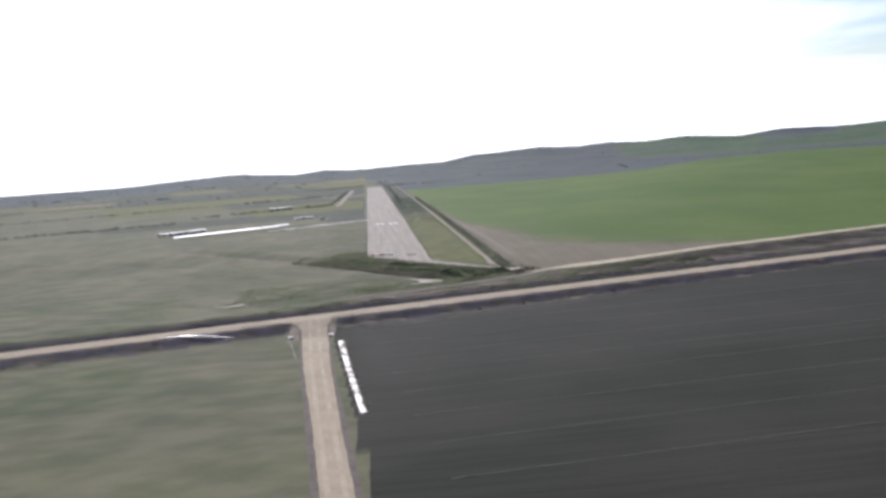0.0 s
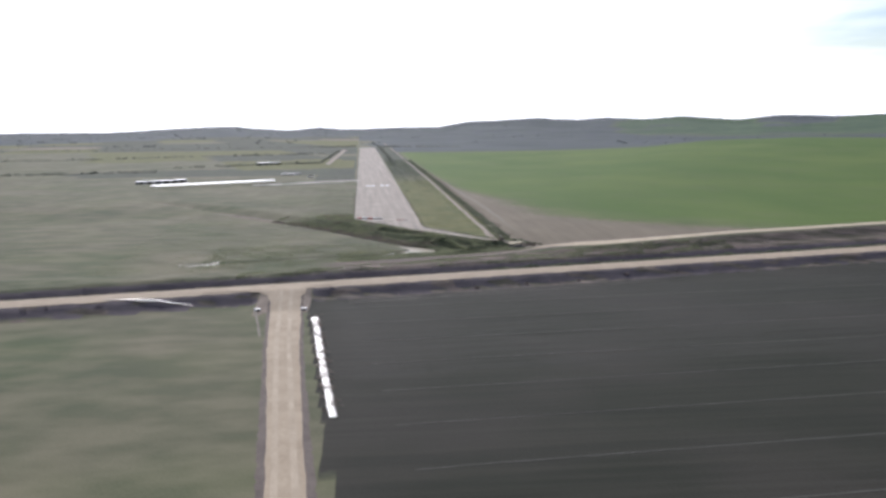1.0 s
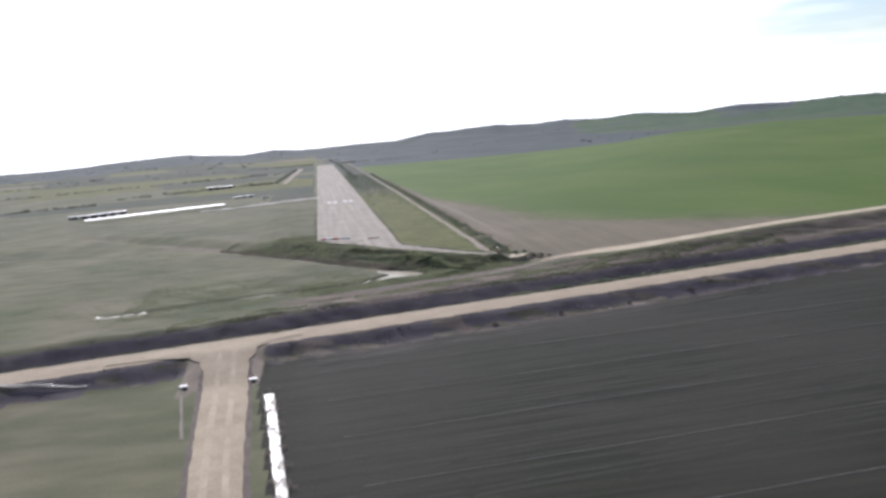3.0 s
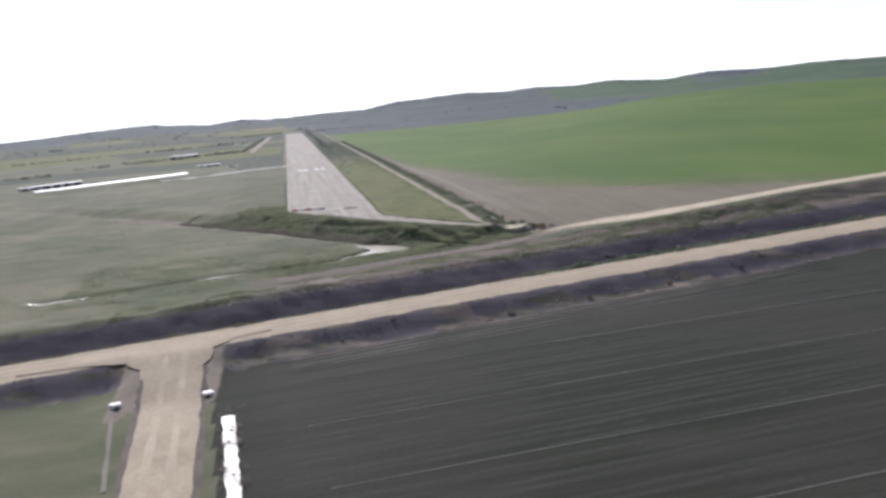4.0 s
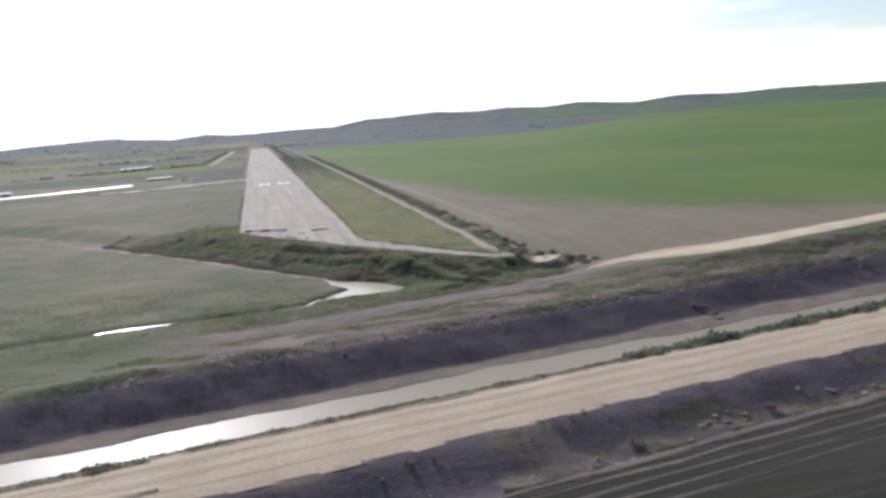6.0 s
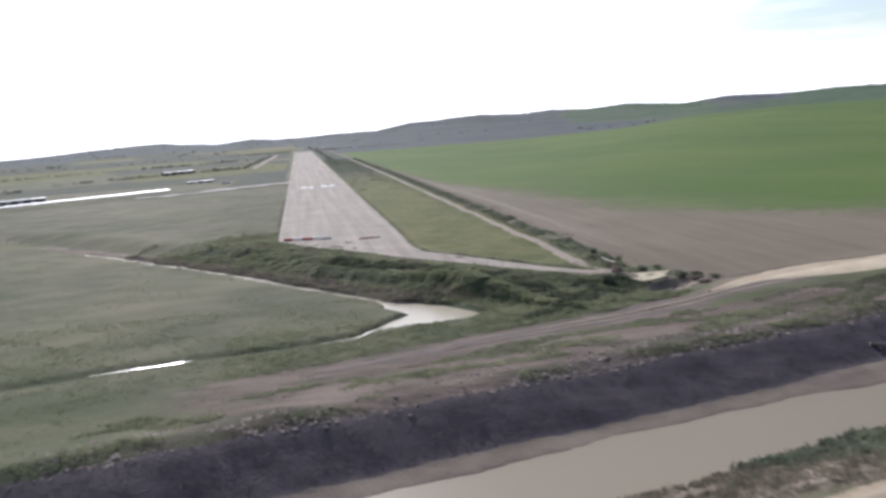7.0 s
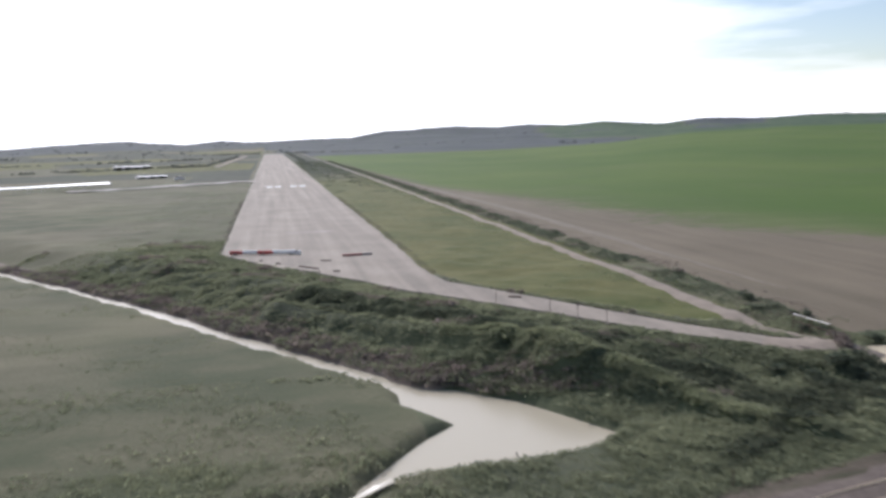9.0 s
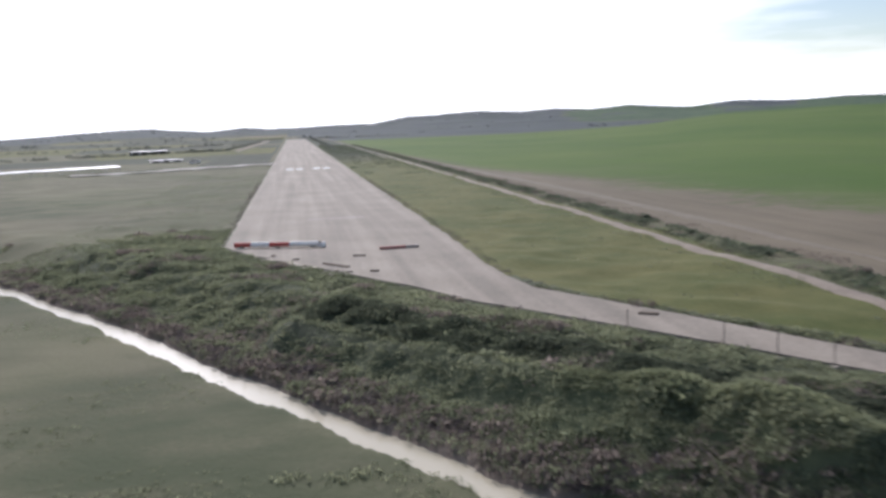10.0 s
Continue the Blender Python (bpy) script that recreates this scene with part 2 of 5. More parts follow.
M_SOIL = material("tilled soil", ((0.0175, 0.0185, 0.013), (0.033, 0.032, 0.0235)), 0.3, 3.0, 0.95, 0.4)
M_CONCRETE = material("weathered concrete", ((0.33, 0.285, 0.225), (0.50, 0.44, 0.35)), 0.6, 6.0, 0.9, 0.3, spec=0.1)
M_DECK = material("cream concrete", ((0.33, 0.28, 0.195), (0.50, 0.435, 0.31)), 0.7, 6.0, 0.9, 0.3, spec=0.1)
M_PAINT = material("faded white paint", ((0.50, 0.47, 0.44), (0.78, 0.75, 0.72)), 0.8, 5.0, 0.8, 0.1)
M_RED = material("weathered red paint", ((0.42, 0.06, 0.05), (0.58, 0.11, 0.09)), 1.0, 6.0, 0.6, 0.1)
M_PAINT_OLD = material("worn white line", ((0.24, 0.20, 0.175), (0.36, 0.31, 0.28)), 0.8, 5.0, 0.85, 0.1)
M_TRACK_DULL = material("grey earth track", ((0.19, 0.155, 0.12), (0.29, 0.24, 0.19)), 0.3, 3.0, 0.95, 0.4)
M_LANE = material("damp track lane", ((0.235, 0.187, 0.132), (0.34, 0.276, 0.197)), 0.3, 3.0, 0.95, 0.4)
M_VERGE_PALE = material("pale dry soil line", ((0.14, 0.125, 0.10), (0.24, 0.21, 0.17)), 0.4, 3.0, 0.95, 0.3)
M_RED_DULL = material("dull red paint", ((0.24, 0.09, 0.075), (0.36, 0.16, 0.14)), 1.0, 6.0, 0.8, 0.1)
M_BAND = material("paler dry soil", ((0.142, 0.118, 0.086), (0.2, 0.168, 0.126)), 0.25, 2.0, 0.95, 0.3)
M_APRON = material("pale trodden ground", ((0.38, 0.35, 0.315), (0.50, 0.465, 0.42)), 0.05, 1.0, 0.95, 0.2)
M_TRAM = material("trodden soil line", ((0.06, 0.058, 0.049), (0.13, 0.122, 0.105)), 0.3, 3.0, 0.95, 0.3)
M_HEADLAND = material("dry headland soil", ((0.05, 0.045, 0.038), (0.095, 0.085, 0.072)), 0.4, 3.0, 0.95, 0.3)
M_WHITE = material("weathered white paint", ((0.78, 0.73, 0.67), (0.9, 0.85, 0.79)), 1.0, 6.0, 0.6, 0.1)
M_SHEET = material("white sheet roofing", ((0.7, 0.7, 0.7), (0.82, 0.82, 0.81)), 0.3, 3.0, 0.35, 0.05, spec=0.5)
M_ROOF = material("pale sheet roof", ((0.56, 0.56, 0.56), (0.7, 0.7, 0.7)), 0.3, 3.0, 0.4, 0.05, spec=0.4)
M_WALL = material("grey block wall", ((0.2, 0.19, 0.18), (0.3, 0.285, 0.27)), 0.4, 3.0, 0.9, 0.2)
# near-black, for dark parts and for shade painted on closed openings
M_DARK = material("dark parts and painted opening shade", ((0.03, 0.03, 0.03), (0.06, 0.055, 0.05)), 0.5, 4.0, 0.9, 0.1)
M_BARK = material("bark", ((0.09, 0.065, 0.045), (0.16, 0.12, 0.09)), 2.0, 12.0, 0.9, 0.4)
M_STONE = material("dusty rubble stone", ((0.17, 0.14, 0.115), (0.30, 0.255, 0.21)), 1.5, 8.0, 1.0, 0.3, spec=0.0, per_piece=0.2)
M_CLOD = material("pale dry clods", ((0.17, 0.138, 0.118), (0.34, 0.284, 0.245)), 1.5, 8.0, 1.0, 0.3, spec=0.0, per_piece=0.25)
M_POND = water_material("muddy pond water", (0.4, 0.355, 0.26), 0.2, 0.06, gloss=0.5)
M_CANAL = water_material("silty canal water", (0.215, 0.18, 0.125), 0.4, 0.08, gloss=0.2)
M_DITCH = water_material("bright ditch water", (0.20, 0.18, 0.14), 0.3, 0.8, 0.12)


# ---- building blocks ----
def part(name, bm, mat, parent=None, label=""):
    me = bpy.data.meshes.new(name)
    bm.to_mesh(me)
    bm.free()
    me.materials.append(mat)
    ob = new(name, me)
    if parent:
        ob.parent = parent
    return tagged(ob, label)


def raw(name, verts, faces, mat, parent=None, smooth=False):
    me = bpy.data.meshes.new(name)
    me.from_pydata([tuple(v) for v in verts], [], faces)
    me.materials.append(mat)
    if smooth:
        me.polygons.foreach_set("use_smooth", [True] * len(me.polygons))
    ob = new(name, me)
    if parent:
        ob.parent = parent
    return ob


def boxed(bm, cx, cy, cz, sx, sy, sz, turn=0.0, bevel=0.0):
    made = bmesh.ops.create_cube(bm, size=1.0, matrix=Matrix.Translation((cx, cy, cz)) @ Matrix.Rotation(turn, 4, "Z") @ Matrix.Diagonal((sx, sy, sz, 1)))
    if bevel:
        edges = list({e for v in made["verts"] for e in v.link_edges})
        bmesh.ops.bevel(bm, geom=edges, offset=bevel, segments=2, affect="EDGES")
    return bm


# ---- the lie of the land (plan units) ----
def road_y(x):
    return -112.4 + 0.222 * x


BANK_ROAD = [(-30, -78.5), (-10, -72.9), (4.6, -68.3), (8.9, -67.0), (12, -66.2), (16.3, -65.3), (22, -64.1), (28, -62.6), (34, -61.7), (42, -61.5), (50, -60.4), (80, -52.3), (100, -47.3), (200, -22.5), (440, 37)]
BANK_ROAD_Z = [(-30, -1.4), (22, -1.35), (28, -1.05), (34, -0.4), (42, 0.0), (50, 0.3), (80, 0.8), (440, 0.8)]


def bank_road_y(x):
    return np.interp(x, [p[0] for p in BANK_ROAD], [p[1] for p in BANK_ROAD])


RUN_END = 815.0
PAVED_LEFT = [(-9, RUN_END), (-9, 420), (-9, 200), (-9, 90), (-9, 40), (-9, 16), (-9, 0.6), (-6.2, -5.6), (-2.6, -11.6), (0.4, -16.8), (3.3, -21.9), (5.4, -26.6), (9.0, -31.9), (12.2, -36.8), (15.2, -41.8), (18.2, -46.6), (21.2, -50.2), (23.6, -52.2)]
PAVED_RIGHT = [(9, RUN_END), (9, 420), (9, 200), (9, 90), (9, 40), (9, 20), (9, 10), (9, 2), (8.9, -8), (8.8, -15), (8.9, -20), (9.5, -24.4), (11.4, -28.0), (14.1, -33.4), (16.7, -38.8), (19.4, -44.2), (22.4, -48.8), (24.6, -50.4)]
PAVED = PAVED_LEFT + PAVED_RIGHT[::-1]
STREAM = [(2.9, -47.3), (-4.1, -35.6), (-8.6, -28.5), (-14.0, -18.8), (-20.7, -8.8), (-29.0, 3.5), (-35.6, 13.4), (-54.0, 38.0), (-80.0, 70.0)]
POND = [(2.4, -46.8), (5.0, -47.6), (7.6, -50.4), (9.2, -53.4), (10.5, -56.0), (8.7, -57.3), (6.1, -57.9), (3.1, -58.0), (1.0, -58.3), (-0.9, -59.4), (1.0, -56.7), (2.4, -54.8), (4.2, -52.9), (3.3, -51.2), (2.2, -49.3)]
OLD_CHANNEL = [(-1.5, -60.6), (-8.0, -61.8), (-15.0, -62.4), (-22.0, -63.7), (-42.0, -69.0)]
WEED_DIKE = [(-4.0, -28.0), (1.5, -35.0), (6.0, -41.3), (8.5, -44.1), (10.9, -47.5), (12.8, -51.1), (14.2, -53.8), (15.6, -56.3), (17.8, -59.4)]
CROP_EDGE = [(28.5, 900), (28.5, 300), (29.5, 130), (32, 80), (36, 45), (39, 20), (42, 0), (48, -15), (57, -28), (68, -38), (80, -50), (95, -62), (160, -60)]
DIKE = [(26.6, 1100), (26.2, 400), (25.5, 176), (24.75, 80), (24.3, 20), (24.02, -18), (23.95, -30), (23.8, -38), (23.6, -43.0), (23.8, -46.4), (24.7, -48.9), (26.0, -50.6)]


def stream_y(x):
    return np.interp(x, [p[0] for p in STREAM[::-1]], [p[1] for p in STREAM[::-1]])


def distance_to(points, x, y):
    best = np.full(np.shape(x), 1e9)
    for (ax, ay), (bx, by) in zip(points, points[1:]):
        dx, dy = bx - ax, by - ay
        s = np.clip(((x - ax) * dx + (y - ay) * dy) / (dx * dx + dy * dy), 0, 1)
        best = np.minimum(best, np.hypot(x - ax - s * dx, y - ay - s * dy))
    return best


def inside(points, x, y):
    odd = np.zeros(np.shape(x), bool)
    for (ax, ay), (bx, by) in zip(points, points[1:] + points[:1]):
        cross = (ay > y) != (by > y)
        at = ax + (y - ay) * (bx - ax) / (by - ay if by != ay else 1e-9)
        odd ^= cross & (x < at)
    return odd


def ramp(v, a, b):
    s = np.clip((v - a) / (b - a), 0, 1)
    return s * s * (3 - 2 * s)


def wobble(x, y, size, seed=0.0):
    """A smooth unevenness between about -1 and 1."""
    u, v = x / size + seed, y / size - seed * 1.7
    return (np.sin(u * 1.3 + 1.7 * np.sin(v * 0.9 + 1)) + np.sin(v * 1.7 + 1.3 * np.sin(u * 1.1 + 2)) + np.sin((u + v) * 2.3 + 0.6) * 0.6) / 2.6


SKY_AZ = [-60, -40, -28, -21, -17, -13.3, -9.2, -5.1, -3.2, -1.3, 3.0, 5.2, 7.4, 12.1, 14.7, 16.8, 19.0, 21.5, 25.2, 27.6, 31.8, 34.2, 38, 50, 70]
SKY_EL = [0.2, 0.1, 0.05, 0.05, 0.02, 0.2, 0.38, 0.05, 0.24, 0.10, 0.20, 0.22, 0.56, 0.75, 0.60, 0.76, 0.60, 0.79, 0.52, 0.80, 0.69, 0.81, 0.75, 0.7, 0.5]


CREST_AZ = [0, 14, 17, 20.5, 22.6, 25, 27.4, 31, 33.4, 40, 60, 90]
CREST_Z = [0, 0.2, 1.2, 2.8, 4.2, 7.2, 10.2, 11.4, 12.6, 12.2, 9, 2]


def height(x, y):
    x, y = np.asarray(x, float), np.asarray(y, float)
    d = y - road_y(x)
    # levee, the deep canal, its far bank, and the shoulder up to the bank road
    shore = d + (0.45 * wobble(x, y, 3.0, 6.0) + 0.3 * wobble(x, y, 9.0, 2.0) + 0.8 * ramp(x, 20, 34)) * ramp(d, 19, 21) * (1 - ramp(d, 25.5, 27.0))
    z = np.interp(shore, [-14, -6.6, -3.7, 2.9, 5.0, 15.6, 17.4, 19.5, 22.9, 24.5, 26.3, 30.5, 32.6], [1.0, 1.0, 2.3, 2.3, 1.5, -3.0, -3.7, -4.8, -4.8, -3.62, -3.3, -1.5, -0.95])
    # the farm road climbs the levee on a ramp
    climb = np.interp(d, [-13, -3.7], [1.0, 2.3]) - z
    z = z + np.where((d > -13) & (d < -3.7), climb, 0) * (1 - ramp(np.abs(x + 18.1), 2.4, 5.0))
    up = y - bank_road_y(x)
    road_z = np.interp(x, [p[0] for p in BANK_ROAD_Z], [p[1] for p in BANK_ROAD_Z])
    z = np.where(d > 32.6, -0.95 + (road_z + 0.95) * ramp(up, -9.0, -2.2), z)
    open_land = np.where(x < 24, -1.0 + ramp(y, -58, -46), -0.9 + 0.9 * ramp(y, -58, -36))
    open_land = open_land + (-0.3 + 0.3 * ramp(y, -62, -20) - open_land) * ramp(x, 32, 44)
    z = np.where(up > 0, road_z + (open_land - road_z) * ramp(up, 2.2, 8.0), z)
    # the gully at the drain's mouth
    gully = np.hypot((x - 28.6 - 0.7 * (y + 55.4)) / 2.0, (y + 55.4) / 2.6)
    z = z + (-1.85 - z) * (1 - ramp(gully, 0.4, 1.3))
    rough = 0.10 * wobble(x, y, 1.9) + 0.16 * wobble(x, y, 5.3, 3.0)
    z = z + rough * ramp(d, 26, 29) * (1 - 0.75 * ramp(x, 22, 30) * ramp(up, -3, -1)) * (1 - 0.7 * ramp(np.abs(up), 3.2, 1.6))
    z = z + 0.09 * wobble(x, y, 1.1, 4.0) * ramp(d, 46, 52) * (x < 20)
    z = z + (0.1 * wobble(x, y, 2.3, 5.0) + 0.07 * wobble(x, y, 0.9, 2.0)) * ramp(d, -7.6, -6.2) * (1 - ramp(d, -4.4, -3.5)) * ramp(np.abs(x + 18.1), 4.5, 6.5)
    # stream, pond and old channel; the pasture south-west of them lies low
    beyond = np.where(x < 2.9, (y - stream_y(x)) * 0.55, ((y + 47.3) * 11.0 + (x - 2.9) * 7.0) / 13.04)
    lowland = (1 - ramp(beyond, -1.5, 2.0)) * ramp(d, 41, 50) * (1 - ramp(y, 20, 60)) * (1 - ramp(x, 14, 22))
    z = z + (-1.5 - z) * lowland * 0.93
    ds = distance_to(STREAM, x, y) + 0.16 * wobble(x, y, 0.8, 5.0) + 0.2 * wobble(x, y, 2.6, 2.0)
    slope = (1 - ramp(ds, 1.0, 8.5)) * (beyond > 0) * (1 - ramp(y, 40, 90)) * (x < 14)
    z = z + (-1.5 - z) * slope
    z = z - (2.1 + z) * (1 - ramp(ds, 0.3, 1.15)) * (y < 90)
    dp = np.where(inside(POND, x, y), -distance_to(POND + POND[:1], x, y), distance_to(POND + POND[:1], x, y))
    z = np.where(dp < 4, np.minimum(z, -2.6 + 1.3 * ramp(dp, -1.2, 1.2) + (z + 1.35) * ramp(dp, 0.6, 4)), z)
    dc = distance_to(OLD_CHANNEL, x, y)
    z = z - 0.3 * (1 - ramp(dc, 0.3, 1.6))
    # banks of weeds between the stream and the pavement
    weedy = ramp(ds, 2.0, 5.0) * (1 - ramp(ds, 11, 16)) * (y > -50) * (y < 6) * (beyond > 2)
    z = z + weedy * (0.24 * np.abs(wobble(x, y, 1.5, 7.0)) + 0.15 * wobble(x, y, 0.8, 2.0) + 0.25 * np.exp(-((ds - 7.5) / 1.3) ** 2))
    # a low old dike through the weeds
    dr = distance_to(WEED_DIKE, x, y)
    z = z + 0.5 * np.exp(-(dr / 0.9) ** 2) * (d > 46)
    # runway, taxiway and field stay even
    close = np.where(inside(PAVED, x, y), 0.0, distance_to(PAVED + PAVED[:1], x, y))
    z = z * ramp(close, 0.6, 3.0)
    # far ground: rising field to the east, ridges all round
    r, az = np.hypot(x, y + 70), np.degrees(np.arctan2(x, y + 70))
    ridge = 9.0 + 2600 * np.tan(np.radians(np.interp(az, SKY_AZ, SKY_EL)))
    ridge = np.where(az > 80, 25, np.where(az < -80, 20, ridge))
    folds = 0.5 + 0.5 * wobble(x, y, 210.0, 2.0)
    z = z + ridge * ramp(r, 1150, 2600) ** 1.4 * np.where(r < 2350, 0.78 + 0.22 * folds, 1.0) * (1 - 0.5 * ramp(r, 2650, 3400))
    z = z + (1.6 * wobble(x, y, 38.0, 3.0) + 1.0 * wobble(x, y, 17.0, 8.0)) * ramp(r, 1500, 2400)
    z = z + np.interp(az, CREST_AZ, CREST_Z) * ramp(r, 60, 690) * (1 - 0.85 * ramp(r, 700, 1050)) * (1 - ramp(r, 1700, 2400))
    return z


def spaced(stops):
    """Grid lines from (from, to, step) stretches."""
    out = []
    for a, b, step in stops:
        count = max(1, round((b - a) / step))
        out += [a + (b - a) * i / count for i in range(count)]
    return out + [stops[-1][1]]


gx = np.array(spaced([(-3400, -1200, 60), (-1200, -400, 30), (-400, -130, 12), (-130, -50, 2.2), (-50, -36, 0.7), (-36, 14, 0.42), (14, 50, 0.6), (50, 120, 1.4), (120, 260, 4), (260, 600, 14), (600, 1400, 24), (1400, 3400, 45)]))
gy = np.array(spaced([(-1500, -400, 110), (-400, -180, 15), (-180, -125, 1.5), (-125, -100, 0.9), (-100, -60, 0.5), (-60, -8, 0.42), (-8, 22, 0.7), (22, 80, 2.5), (80, 400, 11), (400, 1200, 25), (1200, 2000, 40), (2000, 2900, 22), (2900, 3700, 80)]))
XX, YY = np.meshgrid(gx, gy)
ZZ = height(XX, YY)
nx, ny = len(gx), len(gy)
ground_mesh = bpy.data.meshes.new("ground")
ground_mesh.from_pydata(np.stack([XX, YY, ZZ], -1).reshape(-1, 3) * K, [], [(j * nx + i, j * nx + i + 1, (j + 1) * nx + i + 1, (j + 1) * nx + i) for j in range(ny - 1) for i in range(nx - 1)])
ground_mesh.polygons.foreach_set("use_smooth", [True] * len(ground_mesh.polygons))
ground_mesh.materials.append(M_LAND)
tagged(new("ground", ground_mesh), "flat farmland of rough grass, green crop and tilled soil", "ground", kind="structure")

D = YY - road_y(XX)
UPD = YY - bank_road_y(XX)
R = np.hypot(XX, YY + 70)
AZ = np.degrees(np.arctan2(XX, YY + 70))
soft_edge = wobble(XX, YY, 9.0, 4.0) * 2.0 + wobble(XX, YY, 31.0, 6.0) * 2.5
crop_x = np.interp(-YY, [-p[1] for p in CROP_EDGE[:8]], [p[0] for p in CROP_EDGE[:8]])
crop_y = np.interp(XX, [p[0] for p in CROP_EDGE[7:]], [p[1] for p in CROP_EDGE[7:]])
crop_side = np.where(np.where(YY > -15, XX > crop_x, YY > crop_y), 1, -1)
crop_gap = crop_side * distance_to(CROP_EDGE, XX, YY)
fade = np.interp(YY, [-60, 10, 60, 120, 300], [1.6, 1.25, 0.8, 0.3, 0.2])
crop = ramp(crop_gap + soft_edge * fade, -16 * fade, 30 * fade)
reach = 690 + 14 * wobble(XX, YY, 60.0, 2.0)
crop = crop * (1 - ramp(R, reach - 12, reach + 12)) * (YY > bank_road_y(XX))
east = ramp(XX, 27.5, 29.0)
bare = east * (UPD > 1.5) * (YY < 420) * (1 - crop)
tilled = (1 - ramp(D, -7.4, -6.2)) * (XX > -14.2 - 0.09 * (YY + 133.7))
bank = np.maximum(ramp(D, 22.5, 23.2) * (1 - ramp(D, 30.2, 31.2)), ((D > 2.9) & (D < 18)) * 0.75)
near_water = np.minimum(distance_to(STREAM, XX, YY), np.where(inside(POND, XX, YY), 0, distance_to(POND + POND[:1], XX, YY)))
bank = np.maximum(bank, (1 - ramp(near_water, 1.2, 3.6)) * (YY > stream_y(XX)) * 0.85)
soil = np.zeros_like(XX)
verge_soil = ramp(UPD, -5.0, -2.6) * (1 - ramp(UPD, 2.0, 3.4)) * ramp(XX, -25, -5) * (1 - ramp(XX, 24, 32))
bank = np.maximum(bank, 1 - ramp(np.hypot((XX - 29.4) / 3.4, (YY + 55.0) / 3.0), 0.8, 1.15))
levee_tone = wobble((0.976 * XX + 0.217 * YY) / 3.0, 0.976 * YY - 0.217 * XX, 0.9, 3.0) + 0.5 * wobble(XX, YY, 2.0, 7.0)
soil = np.maximum(soil, ((D > -7.2) & (D < -2.9)) * (0.88 - 0.75 * ramp(levee_tone, 0.1, 0.7)))
rubble_side = ((D > -7.2) & (D < -2.9)) * ramp(levee_tone, -0.2, 0.5)
soil = np.maximum(soil, ramp(D, 26.0, 26.6) * (1 - ramp(D, 30.6, 31.6)))
ramp_here = ((D < -2.5) & (D > -14)) * (1 - ramp(np.abs(XX + 18.1), 3.2, 4.4))
soil = soil * (1 - ramp_here)
bank = np.maximum(bank, ramp_here * 0.9)
foot_patch = 0.9 * np.exp(-((D + 6.4 + 0.3 * wobble(XX, YY, 6.0, 2.0)) / 0.5) ** 2) * ramp(wobble(XX, YY, 5.0, 3.0) + 0.5 * wobble(XX, YY, 13.0, 1.0), -0.3, 0.3)
soil = soil * (1 - foot_patch)
bank = np.maximum(bank, foot_patch)
rubble = np.maximum(ramp(D, 30.0, 31.0) * (1 - ramp(UPD, -4.2, -2.6)) * ramp(XX, -25, 0), np.maximum(verge_soil, rubble_side * (1 - ramp_here)))
mown = (XX > 8.5) & (XX < 26) & (YY > -52) & (YY < 330)
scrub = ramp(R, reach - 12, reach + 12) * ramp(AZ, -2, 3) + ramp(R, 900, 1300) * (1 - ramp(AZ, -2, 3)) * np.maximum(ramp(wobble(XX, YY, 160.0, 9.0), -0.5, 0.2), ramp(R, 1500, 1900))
# grassy hills behind the dark valley, with one wooded top
hill = ramp(AZ + 1.2 * wobble(XX, YY, 120.0, 5.0), 16.5, 19.5) * ramp(R + 120 * wobble(XX, YY, 90.0, 3.0), 1250, 1750)
wooded = ramp(AZ, 25.5, 27.5) * (1 - ramp(AZ, 30.5, 32.5)) * ramp(R + 60 * wobble(XX, YY, 60.0, 3.0), 1900, 2150)
wooded = np.maximum(wooded, hill * ramp(wobble(XX, YY, 75.0, 12.0), 0.55, 0.75))
hill = hill * (1 - wooded)
scrub = scrub * (1 - hill)
# the patchwork of fields west of the runway
turned = (XX * 0.966 + YY * 0.259, YY * 0.966 - XX * 0.259)
cell = np.floor(turned[0] / 95) * 12.9898 + np.floor((turned[1] + 26 * np.floor(turned[0] / 95)) / 150) * 78.233
pick = np.modf(np.abs(np.sin(cell) * 43758.5453))[0]
west = (XX < -12) * ramp(YY, 225, 240) * (1 - ramp(R, 1500, 1900))
plough = west * (pick < 0.3)
mown_far = west * (pick > 0.72)
bare = np.maximum(bare, west * ((pick > 0.45) & (pick < 0.58)))
plough = np.maximum(plough, inside([(-10.5, 186), (-30, 178), (-31, 340), (-28, 520), (-11, 520)], XX, YY) * 1.0)
plough = np.maximum(plough, (XX > 10) * (XX < 28) * ramp(YY, 150, 260) * (YY < 900) * 0.8)
weed = (YY > stream_y(XX)) * (XX < 8.8) * (1 - ramp(YY, 2, 20)) * ramp(XX, -34, -10)
weed = np.maximum(weed, (XX > 2.5) * (XX < 31) * (YY < -20) * (UPD > 2.8) * (YY > -72) * ((XX < 24.5) | (YY < -47)))
weed = np.maximum(weed, ((D > 4.5) & (D < 9)) * ramp(XX, 14, 19) * 0.8)
turf = inside([(9, 40), (8.8, -18), (12, -28), (24.2, -49), (24.6, 40)], XX, YY)
weed = weed * ~turf
mown = np.maximum((mown & ~((YY < -20) & ~turf)) * (1 - ramp(YY, 120, 220)), mown_far)
